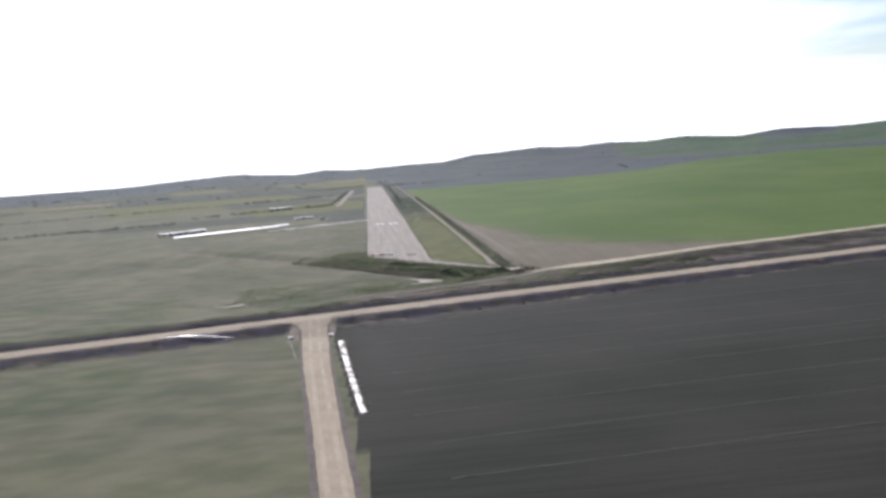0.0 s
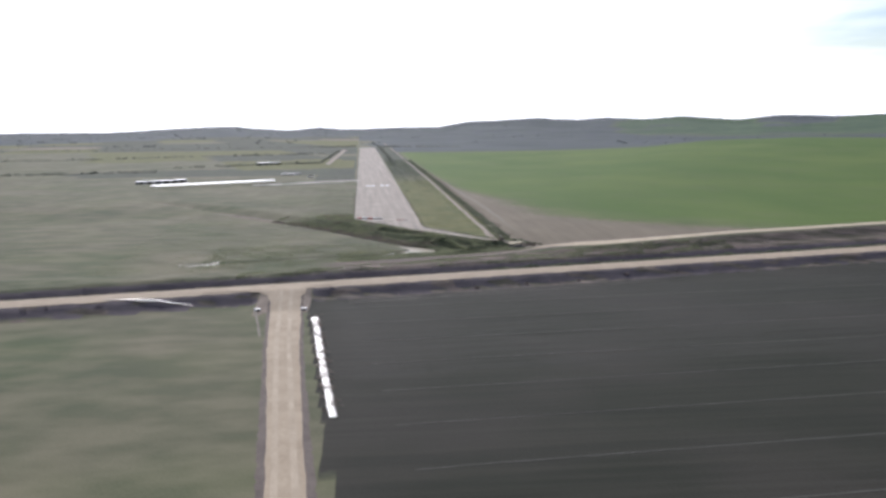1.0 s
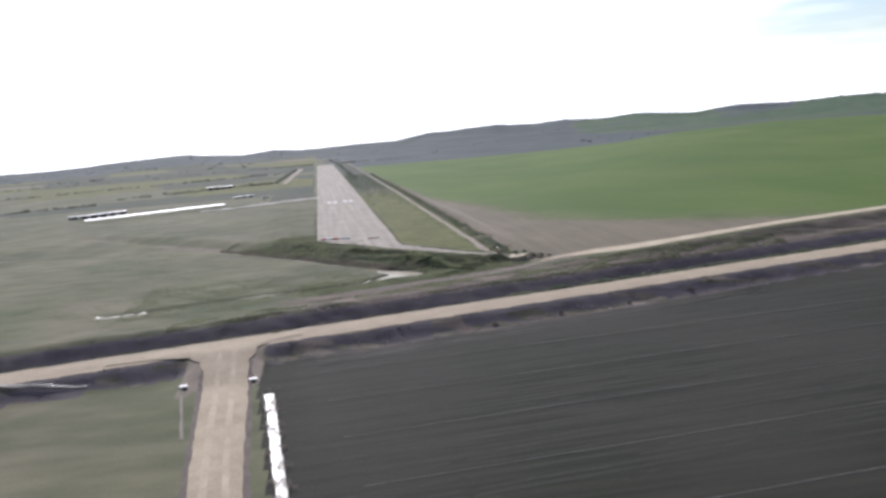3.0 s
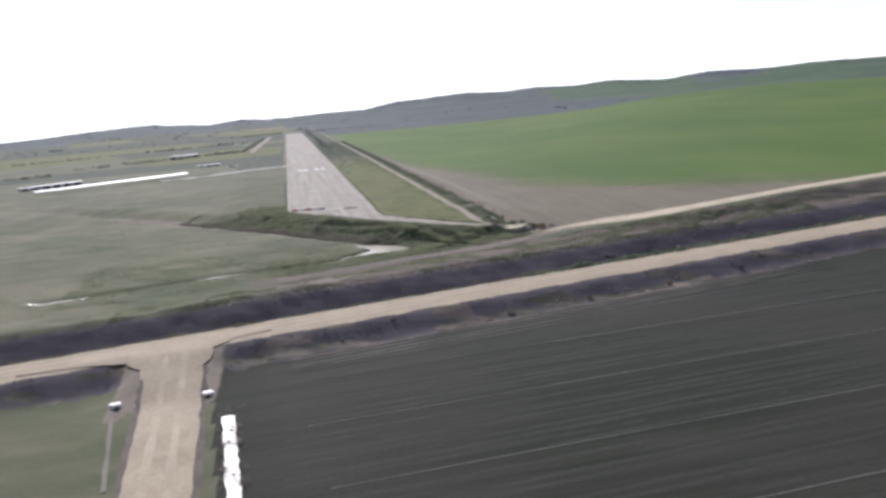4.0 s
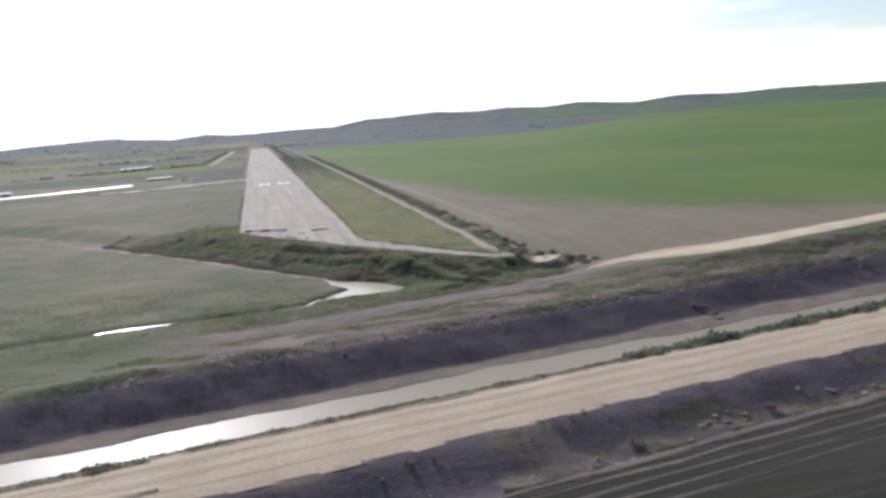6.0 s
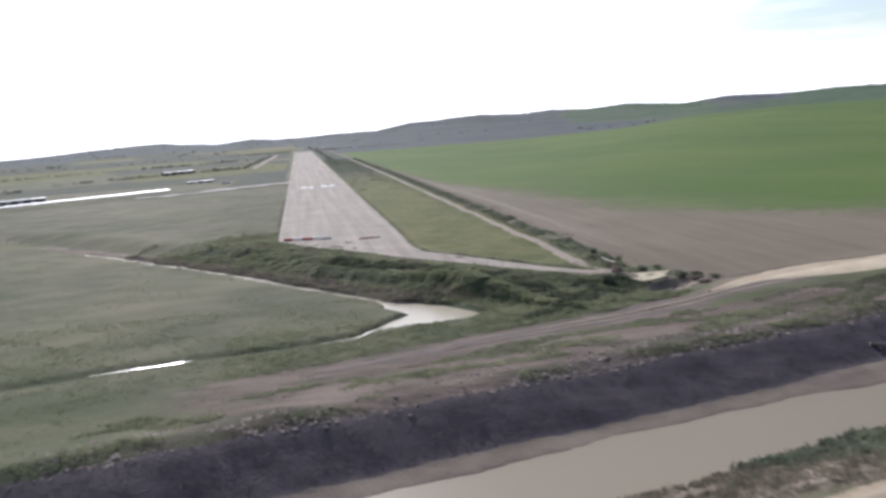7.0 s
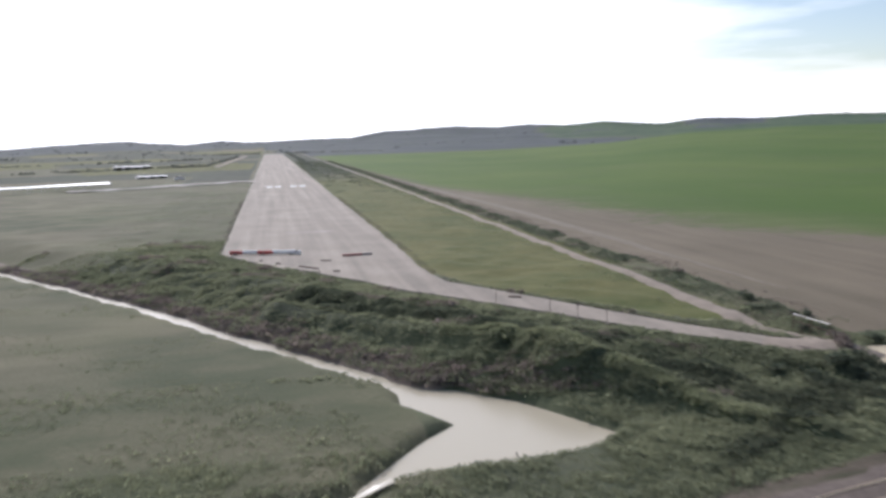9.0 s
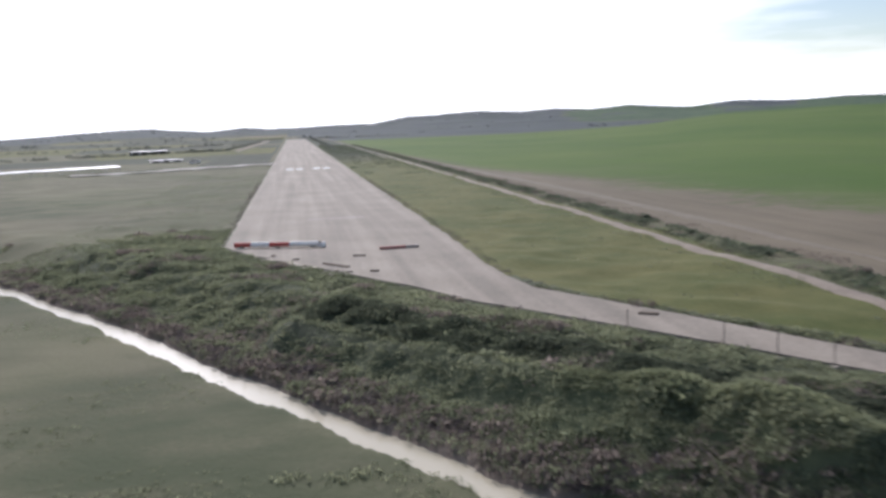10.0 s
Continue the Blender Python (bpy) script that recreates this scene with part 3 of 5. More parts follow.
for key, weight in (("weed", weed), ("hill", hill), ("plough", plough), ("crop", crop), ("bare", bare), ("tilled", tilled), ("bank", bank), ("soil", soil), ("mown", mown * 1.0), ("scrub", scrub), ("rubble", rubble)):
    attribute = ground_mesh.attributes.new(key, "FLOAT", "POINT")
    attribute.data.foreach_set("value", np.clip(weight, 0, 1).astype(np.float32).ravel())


def ribbon(name, line, widths, mat, lift=0.06, step=1.5, rows=4, ragged=0.12, parent=None):
    """A strip laid along a line of plan points, following the ground."""
    pts = []
    for (ax, ay), (bx, by) in zip(line, line[1:]):
        count = max(1, int(math.hypot(bx - ax, by - ay) / step))
        pts += [(ax + (bx - ax) * i / count, ay + (by - ay) * i / count) for i in range(count)]
    pts.append(line[-1])
    pts = np.array(pts)
    way = np.gradient(pts, axis=0)
    way /= np.linalg.norm(way, axis=1)[:, None]
    side = np.stack([-way[:, 1], way[:, 0]], 1)
    along = np.linspace(0, 1, len(pts))
    half = np.interp(along, np.linspace(0, 1, len(widths)), widths) / 2
    rng = np.random.default_rng(len(pts) + int(abs(line[0][0]) * 10))
    verts = []
    for k in range(rows + 1):
        s = 2 * k / rows - 1
        edge = half * s * (1 + (rng.uniform(-ragged, ragged, len(pts)) if abs(s) == 1 else 0))
        xy = pts + side * edge[:, None]
        z = height(xy[:, 0], xy[:, 1]) + lift / K - ((0.10 if half.max() > 0.6 else 0.03) if abs(s) == 1 else 0)
        verts.append(np.column_stack([xy, z]))
    verts = np.concatenate(verts) * K
    n = len(pts)
    faces = [(k * n + i, (k + 1) * n + i, (k + 1) * n + i + 1, k * n + i + 1) for k in range(rows) for i in range(n - 1)]
    return raw(name, verts, [f[::-1] for f in faces], mat, parent, True)


# ---- runway and taxiway ----
def runway_slab():
    """The asphalt as one thick sheet with slightly crumbled edges."""
    left, right = [], []
    for (a, b), (c, d) in zip(zip(PAVED_LEFT, PAVED_LEFT[1:]), zip(PAVED_RIGHT, PAVED_RIGHT[1:])):
        count = max(1, min(30, int(math.hypot(b[0] - a[0], b[1] - a[1]) / 1.0)))
        for i in range(count):
            s = i / count
            left.append((a[0] + (b[0] - a[0]) * s, a[1] + (b[1] - a[1]) * s))
            right.append((c[0] + (d[0] - c[0]) * s, c[1] + (d[1] - c[1]) * s))
    rng, n, across = random.Random(4), len(left), 8
    verts = []
    for (lx, ly), (rx, ry) in zip(left, right):
        j0, j1 = rng.uniform(-0.009, 0.009), rng.uniform(-0.009, 0.009)
        for k in range(across + 1):
            s = k / across + (j0 if k == 0 else j1 if k == across else 0)
            verts.append(((lx + (rx - lx) * s) * K, (ly + (ry - ly) * s) * K, 0.09))
    w = across + 1
    faces = [(i * w + k, (i + 1) * w + k, (i + 1) * w + k + 1, i * w + k + 1) for i in range(n - 1) for k in range(across)]
    rim = [i * w for i in range(n)] + [(n - 1) * w + k for k in range(1, w)] + [i * w + across for i in range(n - 2, -1, -1)] + list(range(across - 1, 0, -1))
    base = len(verts)
    verts += [(verts[i][0], verts[i][1], -0.5) for i in rim]
    m = len(rim)
    faces += [(rim[i], base + i, base + (i + 1) % m, rim[(i + 1) % m]) for i in range(m)]
    return raw("runway", verts, faces, M_ASPHALT)


tagged(runway_slab(), "worn pinkish-grey asphalt runway with a bent taxiway", "runway", kind="structure")

# painted marks and tyre streaks on the runway
MARKS = tagged(new("runway_marking"), "faded white painted bars across the asphalt runway", "runway marking", kind="structure")


def paint_patch(name, x0, x1, y0, y1, mat, parent, seed=0, z=0.094):
    rng = random.Random(seed)
    n = 7
    left = [(x0 + rng.uniform(-0.05, 0.05), y0 + (y1 - y0) * i / n) for i in range(n + 1)]
    right = [(x1 + rng.uniform(-0.05, 0.05), y0 + (y1 - y0) * i / n) for i in range(n + 1)]
    verts = [(x * K, y * K, z) for x, y in left + right]
    return raw(name, verts, [(i, n + 1 + i, n + 2 + i, i + 1) for i in range(n)], mat, parent)


for i, (x0, x1) in enumerate(((-5.0, -3.4), (-2.8, -1.2), (1.1, 2.7), (3.5, 5.0))):
    paint_patch("bar", x0, x1, 135.0, 140.5, M_PAINT, MARKS, i)
paint_patch("cross_line", -2.1, 3.6, 18.6, 19.5, M_PAINT_OLD, MARKS, 9)

# ---- tracks ----
XS = list(range(-420, 441, 20))
levee_road = tagged(ribbon("levee_road", [(x, road_y(x) - 0.4) for x in XS], [5.8], M_TRACK, 0.10, 2.0, 6, 0.06), "pale earth road along the top of the canal levee", "dirt road", kind="structure")
for side, seed in ((-1.35, 1), (0.3, 2), (1.6, 3)):
    wide_by = random.Random(seed)
    ribbon("rut", [(x, road_y(x) + side + wide_by.uniform(-0.25, 0.25)) for x in range(-300, 301, 6)], [wide_by.uniform(0.25, 1.3) for _ in range(60)], M_RUT, 0.13, 1.5, 2, 0.3, levee_road)
for side, seed in ((-0.45, 5), (-1.9, 6), (1.2, 7)):
    wide_by = random.Random(seed)
    ribbon("lane", [(x, road_y(x) + side + wide_by.uniform(-0.2, 0.2)) for x in range(-120, 181, 6)], [wide_by.uniform(0.2, 1.1) for _ in range(50)], M_LANE, 0.125, 1.5, 2, 0.3, levee_road)
BANK_ROAD_WIDTHS = [float(np.interp(x, [23, 30, 34, 38, 44, 52, 65], [0.1, 0.4, 1.5, 4.4, 5.6, 4.4, 3.8])) for x in np.linspace(23, 400, 120)]
bank_road = tagged(ribbon("bank_road", [(x, bank_road_y(x) + 0.2 + 0.9 * math.exp(-((x - 37) / 6) ** 2)) for x in (23, 26, 29, 31, 34, 38, 42, 46, 50, 65, 80, 100, *range(120, 420, 20))], BANK_ROAD_WIDTHS, M_DUST, 0.14, 2.0, 4, 0.1), "pale earth track on the far canal bank", "dirt road", kind="structure")
tagged(ribbon("verge", [(x, bank_road_y(x) + 0.1) for x in range(-6, 42, 3)], [0.8, 3.6, 4.6, 4.4], M_VERGE, 0.05, 1.5, 4, 0.3, bank_road), "bare brown verge of the track")
for side in (-0.62, 0.62):
    ribbon("rut", [(x, bank_road_y(x) + side + 0.07 * math.sin(0.9 * x) + 0.05 * math.sin(2.3 * x + side)) for x in (*range(5, 40, 2), *range(40, 90, 8))], [0.02, 0.2, 0.28, 0.36, 0.5, 0.5], M_DUST, 0.12, 1.2, 2, 0.5, bank_road)
tagged(ribbon("junction", [(30.0, -60.9), (32.0, -60.4), (34.5, -59.7), (38.0, -59.2), (42.0, -59.2), (48.0, -59.3)], [0.5, 2.6, 4.6, 5.6, 4.4, 2.0], M_TRACK, 0.13, 1.0, 6, 0.22, bank_road), "widened pale earth at the track corner")
# dark ribbon that paints the shadow line of the field's raised edge
tagged(ribbon("edge_shadow", [(29.6, -57.6), (31.4, -56.8), (33.6, -56.0), (36.5, -55.6), (40.0, -55.9), (45.0, -56.2), (52.0, -55.6), (64.0, -53.4)], [0.3, 0.5, 0.35, 0.6, 0.45, 0.3], M_VERGE, 0.1, 1.0, 2, 0.4, bank_road), "dark strip painted as shadow along the edge of the field")
side_road = tagged(ribbon("side_road", [(-18.2, -116.0), (-18.0, -122.0), (-17.6, -128.0), (-16.0, -150.0), (-14.1, -171.0), (-11.0, -205.0), (-2, -300)], [4.6, 3.0, 2.6, 2.6], M_TRACK, 0.26, 1.5, 4, 0.04), "pale rutted farm road running out to the levee", "dirt road", kind="structure")
for side in (-0.75, 0.65):
    ribbon("rut", [(-18.0 + side, -120.0), (-17.6 + side, -128.0), (-16.0 + side, -150.0), (-14.1 + side, -171.0), (-11.0 + side, -205.0)], [0.6], M_RUT, 0.29, 1.5, 2, 0.15, side_road)
tagged(ribbon("verge", [(-18.2, -119.0), (-17.6, -128.0), (-16.0, -150.0), (-14.1, -171.0), (-11.0, -205.0)], [5.2, 4.4, 4.2], M_VERGE, 0.14, 0.8, 4, 0.05, side_road), "brown weedy verge of the farm road")
dike_track = tagged(ribbon("dike_track", DIKE[::-1], [2.6, 1.5] + [1.25] * 60, M_TRACK_DULL, 0.1, 2.5, 3, 0.08), "narrow pale track beside the airfield grass", "dirt track", kind="structure")
tagged(ribbon("pale_rim", [(-21.7, -128.4), (-20.4, -136.6), (-19.4, -143.6)], [0.28, 0.3], M_VERGE_PALE, 0.08, 1.5, 2, 0.3, side_road), "pale bare line beside the farm road")
tagged(ribbon("flare", [(-30.0, -121.2), (-25.0, -119.6), (-21.0, -119.6), (-18.8, -122.0), (-17.9, -128.0)], [0.4, 2.2, 3.6, 3.6, 2.4], M_TRACK, 0.24, 0.7, 4, 0.06, side_road), "worn pale flare where the farm road joins")
tagged(ribbon("flare", [(-10.5, -116.2), (-14.2, -116.9), (-16.6, -119.0), (-17.4, -125.0)], [0.4, 2.4, 3.4, 2.4], M_TRACK, 0.25, 0.7, 4, 0.06, side_road), "worn pale flare where the farm road joins")
tagged(ribbon("dirt_end", [(21.6, -49.4), (23.4, -50.9), (25.2, -51.6), (27.2, -51.4)], [2.4, 2.6, 2.4, 1.4], M_TRACK_DULL, 0.16, 0.7, 4, 0.2, dike_track), "pale dirt where the taxiway runs out")
tagged(ribbon("airfield_path", [(-9.2, 175.0), (-23, 169), (-37, 160), (-56, 150)], [8, 7, 5], M_APRON, 0.4, 2.5, 3), "pale worn path leading off the runway edge", "path", kind="structure")
tagged(ribbon("far_road", [(-30.2, 354), (-28, 500), (-25, 720)], [3.5, 4, 5], M_TRACK_DULL, 0.4, 8, 3), "pale straight road in the distance", "road", kind="structure")
FIELD_BAND = [(31.5, -36), (31.6, -24), (31.8, -8), (32.2, 14), (32.4, 45), (31.4, 90), (30.4, 170)]
tagged(ribbon("field_track", FIELD_BAND, [0.3, 2.2, 2.4, 2.2, 1.6, 1.2], M_BAND, 0.05, 2.0, 4, 0.35), "paler dry band along the edge of the bare field", "track", kind="structure")

# ---- water ----
tagged(raw("water_canal", [(x * K, (road_y(x) + o) * K, -3.6 * K) for o in (15.6, 26.8) for x in (-500, 500)], [(0, 1, 3, 2)], M_CANAL), "still silty brown canal water", "water", kind="structure")
tagged(raw("water_pond", [(x * K, y * K, -1.8 * K) for x, y in ((-85, -62), (14, -62), (14, -30), (-85, 78))], [(0, 1, 2, 3)], M_POND), "pale muddy water of a pond and its stream", "water", kind="structure")
for i, (line, w, lift) in enumerate((
        ([(-13.2, -133.7), (-11.4, -155.0), (-9.5, -174.8)], [0.8, 0.75, 0.7], 0.14),
        ([(-43, -124.4), (-36, -124.8), (-31, -125.0)], [0.2, 0.55, 0.2], 0.18),
        ([(-22.2, -63.8), (-18.6, -63.0), (-14.6, -62.4)], [0.08, 0.24, 0.08], 0.22),
        ([(-44, -69.6), (-40, -68.5), (-36.5, -67.6)], [0.25, 0.7, 0.2], 0.22),
        ([(-4.5, -61.3), (-2.0, -60.8), (0.2, -59.8)], [0.08, 0.25, 0.45], 0.22))):
    tagged(ribbon("water_ditch", line, w, M_DITCH if i < 2 else M_POND, lift, 0.8, 2, 0.16), "narrow glinting strip of ditch water", "water", kind="structure")


# ---- growth that nobody could count ----
def tufts(name, xy, size, blades, mat, label, spread=0.6, lean=0.3, seed=1, wide=0.17):
    """Many low rounded clumps of small loose leaves joined into one mesh."""
    rng = np.random.default_rng(seed)
    n = len(xy)
    s = rng.uniform(size[0], size[1], n) * (0.78 + 0.35 * wobble(xy[:, 0], xy[:, 1], 1.3, seed) + 0.35 * wobble(xy[:, 0], xy[:, 1], 0.55, seed + 1))
    base = np.column_stack([xy, height(xy[:, 0], xy[:, 1])]) * K
    verts = np.zeros((n, blades, 3, 3))
    ang = rng.uniform(0, 2 * np.pi, (n, blades))
    rad = np.sqrt(rng.uniform(0, 1, (n, blades)))
    high = np.sqrt(np.clip(1 - rad ** 2, 0, 1)) * rng.uniform(0.55, 1.05, (n, blades))
    centre = np.stack([np.cos(ang) * rad * spread, np.sin(ang) * rad * spread, high * lean], -1) * s[:, None, None]
    for k in range(3):
        corner = rng.normal(0, 1, (n, blades, 3))
        corner /= np.linalg.norm(corner, axis=-1, keepdims=True)
        corner[..., 2] = np.abs(corner[..., 2]) * (1.3 if k == 2 else -0.6)
        verts[:, :, k] = centre + corner * (wide * s)[:, None, None]
    verts += base[:, None, None, :]
    flat = verts.reshape(-1, 3)
    me = bpy.data.meshes.new(name)
    me.vertices.add(len(flat))
    me.vertices.foreach_set("co", flat.ravel())
    count = len(flat) // 3
    me.loops.add(len(flat))
    me.loops.foreach_set("vertex_index", np.arange(len(flat)))
    me.polygons.add(count)
    me.polygons.foreach_set("loop_start", np.arange(count) * 3)
    me.update(calc_edges=True)
    me.validate()
    me.materials.append(mat)
    return tagged(new(name, me), label, "vegetation", kind="stuff")


def streaky(x, y, size, seed):
    """Patches drawn out along the canal."""
    return wobble((0.976 * x + 0.217 * y) / 2.6, 0.976 * y - 0.217 * x, size, seed)


def scattered(n, x0, x1, y0, y1, keep, seed):
    rng = np.random.default_rng(seed)
    x, y = rng.uniform(x0, x1, n), rng.uniform(y0, y1, n)
    k = keep(x, y)
    return np.column_stack([x, y])[k]


def paved(x, y):
    return inside(PAVED, x, y) | (distance_to(PAVED + PAVED[:1], x, y) < 0.35)


def wet(x, y):
    return height(x, y) < -1.7


def past_stream(x, y):
    """North-east of the stream, up to the pavement."""
    return np.where(x < 2.9, y > stream_y(x) + 1.2, (y + 47.3) * 11.0 + (x - 2.9) * 7.0 > 6) & ~paved(x, y) & ~wet(x, y)


def hedge_x(y):
    return np.interp(y, [p[1] for p in DIKE[::-1]], [p[0] for p in DIKE[::-1]])


def weed_cover(x, y):
    """Thick next to the pavement and the water, thinning out to the west."""
    far = np.minimum(distance_to(PAVED + PAVED[:1], x, y), distance_to(STREAM, x, y) + 4)
    patch = wobble(x, y, 2.6, 2.0) + 0.5 * wobble(x, y, 7.0, 5.0)
    return past_stream(x, y) & (patch > -2.8 + far / 6.0 + 2.4 * (1 - ramp(x, -32, -8))) & (distance_to(WEED_DIKE, x, y) > 0.35) & ~((x > 9) & inside([(8.9, 30), (8.9, -22), (24, -50), (26, 30)], x, y))


weeds = scattered(80000, -34, 24, -60, 14, weed_cover, 11)
tufts("bank_weeds", weeds, (0.25, 0.8), 22, M_GRASS, "rank green weeds on the uneven bank before the runway", seed=12, wide=0.14, lean=0.36)
dry_weeds = scattered(52000, -44, 24, -60, 16, lambda x, y: weed_cover(x, y) & (wobble(x, y, 2.1, 8.0) + 1.0 * np.exp(-((np.minimum(distance_to(STREAM, x, y), distance_to(POND + POND[:1], x, y)) - 2.0) / 1.4) ** 2) > 0.55), 13)
tufts("dry_weeds", dry_weeds, (0.4, 1.1), 16, M_DRY, "withered brown weeds among the green ones", seed=14)
fringe_stems = scattered(52000, -40, 14, -60, 12, lambda x, y: past_stream(x, y) & (np.minimum(distance_to(STREAM, x, y), distance_to(POND + POND[:1], x, y)) < 2.3 + 0.8 * wobble(x, y, 3.0, 2.0)), 45)
tufts("water_fringe", fringe_stems, (0.3, 0.8), 14, M_FRINGE, "dead purple-brown stems along the water", seed=46)
undergrowth = scattered(60000, -30, 26, -60, 8, lambda x, y: past_stream(x, y) & (distance_to(STREAM, x, y) > 2.2) & (distance_to(POND + POND[:1], x, y) > 1.6) & ~((x > 9) & inside([(8.9, 30), (8.9, -22), (24, -50), (26, 30)], x, y)) & (y - bank_road_y(x) > 3.4), 145)
tufts("undergrowth", undergrowth, (0.2, 0.5), 12, M_GRASS, "low green growth under the bank weeds", seed=146, wide=0.2)
crest = scattered(90000, -6, 20, -60, -26, lambda x, y: (x > 5.5 + 1.5 * wobble(x, y, 1.0)) & (distance_to(WEED_DIKE, x, y) < 0.5 + 0.25 * wobble(x, y, 2.0)) & (distance_to(POND + POND[:1], x, y) > 1.0), 47)
tufts("crest_grass", crest, (0.35, 0.95), 20, M_CREST, "yellow-green grass on the crest of a low dike", seed=48)
pond_grass = scattered(15000, -40, 30, -76, -44, lambda x, y: ~paved(x, y) & ~wet(x, y) & (y - bank_road_y(x) > 2.6 + 0.5 * wobble(x, y, 2.0)) & (wobble(x, y, 3.0, 4.0) > -0.3), 15)
shore_grass = scattered(16000, -12, 17, -70, -54, lambda x, y: ~wet(x, y) & (y - bank_road_y(x) > 2.3 + 0.4 * wobble(x, y, 2.0)) & (past_stream(x, y) | (y < -56)) & (distance_to(POND + POND[:1], x, y) > 0.3), 147)
tufts("shore_grass", shore_grass, (0.2, 0.55), 11, M_GRASS, "rough green grass on the shore of the pond", seed=148)
tufts("pond_grass", pond_grass, (0.25, 0.7), 9, M_GRASS, "tussocks of rough grass round the pond", seed=16)
lush = scattered(26000, 4, 31, -70, -44, lambda x, y: ~paved(x, y) & ~wet(x, y) & (y - bank_road_y(x) > 2.9 + 0.8 * wobble(x, y, 2.0)) & ((y > -51) | (x > 9)) & (distance_to(POND + POND[:1], x, y) > 0.6) & (np.hypot(x - 28.4, y + 54.0) > 4.6) & (wobble(x, y, 1.7, 2.5) + 0.4 * wobble(x, y, 6.0, 1.5) > -1.3) & (distance_to(WEED_DIKE, x, y) > 0.35) & (x - hedge_x(y) < 4) & (x < 29) & ((np.abs(x - hedge_x(y)) > 1.2) | (y < -52)), 37)
tufts("lush_weeds", lush, (0.25, 0.8), 20, M_GRASS, "lush green weeds between the pond and the culvert", seed=38, wide=0.14, lean=0.36)
DIKE_BACK = sorted((y, x) for x, y in WEED_DIKE)


def behind_dike(x, y):
    return x - np.interp(y, [p[0] for p in DIKE_BACK], [p[1] for p in DIKE_BACK])


# the shade behind the dike is put into the leaf colour here
back = scattered(60000, -4, 27, -60, -26, lambda x, y: past_stream(x, y) & (behind_dike(x, y) > 0.9) & (behind_dike(x, y) < 4.6 + 1.2 * wobble(x, y, 3.0, 1.0)) & (distance_to(PAVED + PAVED[:1], x, y) > 1.6) & (wobble(x, y, 1.6, 9.0) + 0.5 * wobble(x, y, 0.7, 3.0) > -0.45), 151)
tufts("hollow_weeds", back, (0.35, 0.85), 18, M_LEAF_DARK_SHADE, "dark green weeds with painted-in shade in the hollow behind a low dike", seed=152, lean=0.42, wide=0.15)
# along this line darker leaves stand in for a shaded hollow
HOLLOW = [(11.2, -61.7), (13.2, -61.0), (16.1, -58.9), (18.6, -57.9), (20.9, -57.6)]
lush_dark = scattered(9000, 8, 28, -63, -46, lambda x, y: ~paved(x, y) & ((np.hypot((x - 23.6 - 0.5 * (y + 55)) / 3.0, (y + 55.0) / 2.3) < 1) | (distance_to(HOLLOW, x, y) < 0.25 + 0.09 * (x - 11) * (x < 19) + 0.2 * wobble(x, y, 1.3))) & (wobble(x, y, 1.0, 6.0) > -0.5), 39)
yellow_weeds = scattered(26000, -24, 26, -64, 4, lambda x, y: past_stream(x, y) & (distance_to(POND + POND[:1], x, y) > 0.8) & (distance_to(STREAM, x, y) > 2.5) & ~((x > 9) & inside([(8.9, 30), (8.9, -22), (24, -50), (26, 30)], x, y)) & (y - bank_road_y(x) > 3.2) & (wobble(x, y, 1.9, 11.0) + 0.6 * wobble(x, y, 0.8, 3.0) > 0.55), 149)
tufts("yellow_weeds", yellow_weeds, (0.3, 0.75), 16, M_CREST, "yellow-green patches among the bank weeds", seed=150, lean=0.42)
tufts("dark_weeds", lush_dark, (0.5, 1.0), 16, M_LEAF_DARK_SHADE, "dark bushy growth over the drain and painted shade in a hollow", seed=40, lean=0.45)
reeds = scattered(120000, -70, 90, -112, -66, lambda x, y: (y - road_y(x) > 26.6) & (y - road_y(x) < 32.0) & (wobble(x, y, 2.4, 6.0) > -0.9), 17)
tufts("bank_reeds", reeds, (0.15, 0.4), 9, M_REED, "dead grey-purple growth on the canal bank", seed=18)


shoulder = scattered(210000, -30, 75, -96, -44, lambda x, y: (y - road_y(x) > 31.4) & (y - bank_road_y(x) < -2.4 - 1.2 * (x > 26)) & (streaky(x, y, 1.1, 3.0) + 0.5 * streaky(x, y, 3.0, 1.0) + 0.05 * (y - road_y(x) - 35) + 0.55 * ramp(x, 18, 30) > 0.15), 19)
tufts("shoulder_grass", shoulder, (0.25, 0.6), 11, M_GRASS, "long green patches of grass on the rubble shoulder", seed=20)
shoulder_dry = scattered(30000, -40, 90, -96, -44, lambda x, y: (y - road_y(x) > 30.4) & (y - bank_road_y(x) < -2.6 - 1.2 * (x > 26)) & (streaky(x, y, 0.9, 8.0) > 0.1), 35)
tufts("shoulder_dry_growth", shoulder_dry, (0.15, 0.45), 10, M_DRY, "withered pale growth on the rubble shoulder", seed=36)


def margin_keep(x, y):
    d = y - road_y(x)
    return (d > 2.7 + 0.5 * wobble(x, y, 3.0)) & (d < 17.6)


margin = scattered(86000, 14, 128, -116, -66, lambda x, y: margin_keep(x, y) & (wobble(x, y, 2.0, 1.0) - 0.5 * (np.abs(y - road_y(x) - 11) < 4.5) > -0.75 + 1.3 * (1 - ramp(x + 2 * wobble(x, y, 3.0, 5.0), 14, 21))), 21)
tufts("canal_margin_grass", margin, (0.6, 1.7), 11, M_LEAF, "bushy green grass along the water's edge", seed=22)
low_margin = scattered(170000, -140, 24, -142, -90, lambda x, y: margin_keep(x, y) & (wobble(x, y, 1.6, 1.0) > -0.6 + 1.2 * ramp(x, 15, 24)), 121)
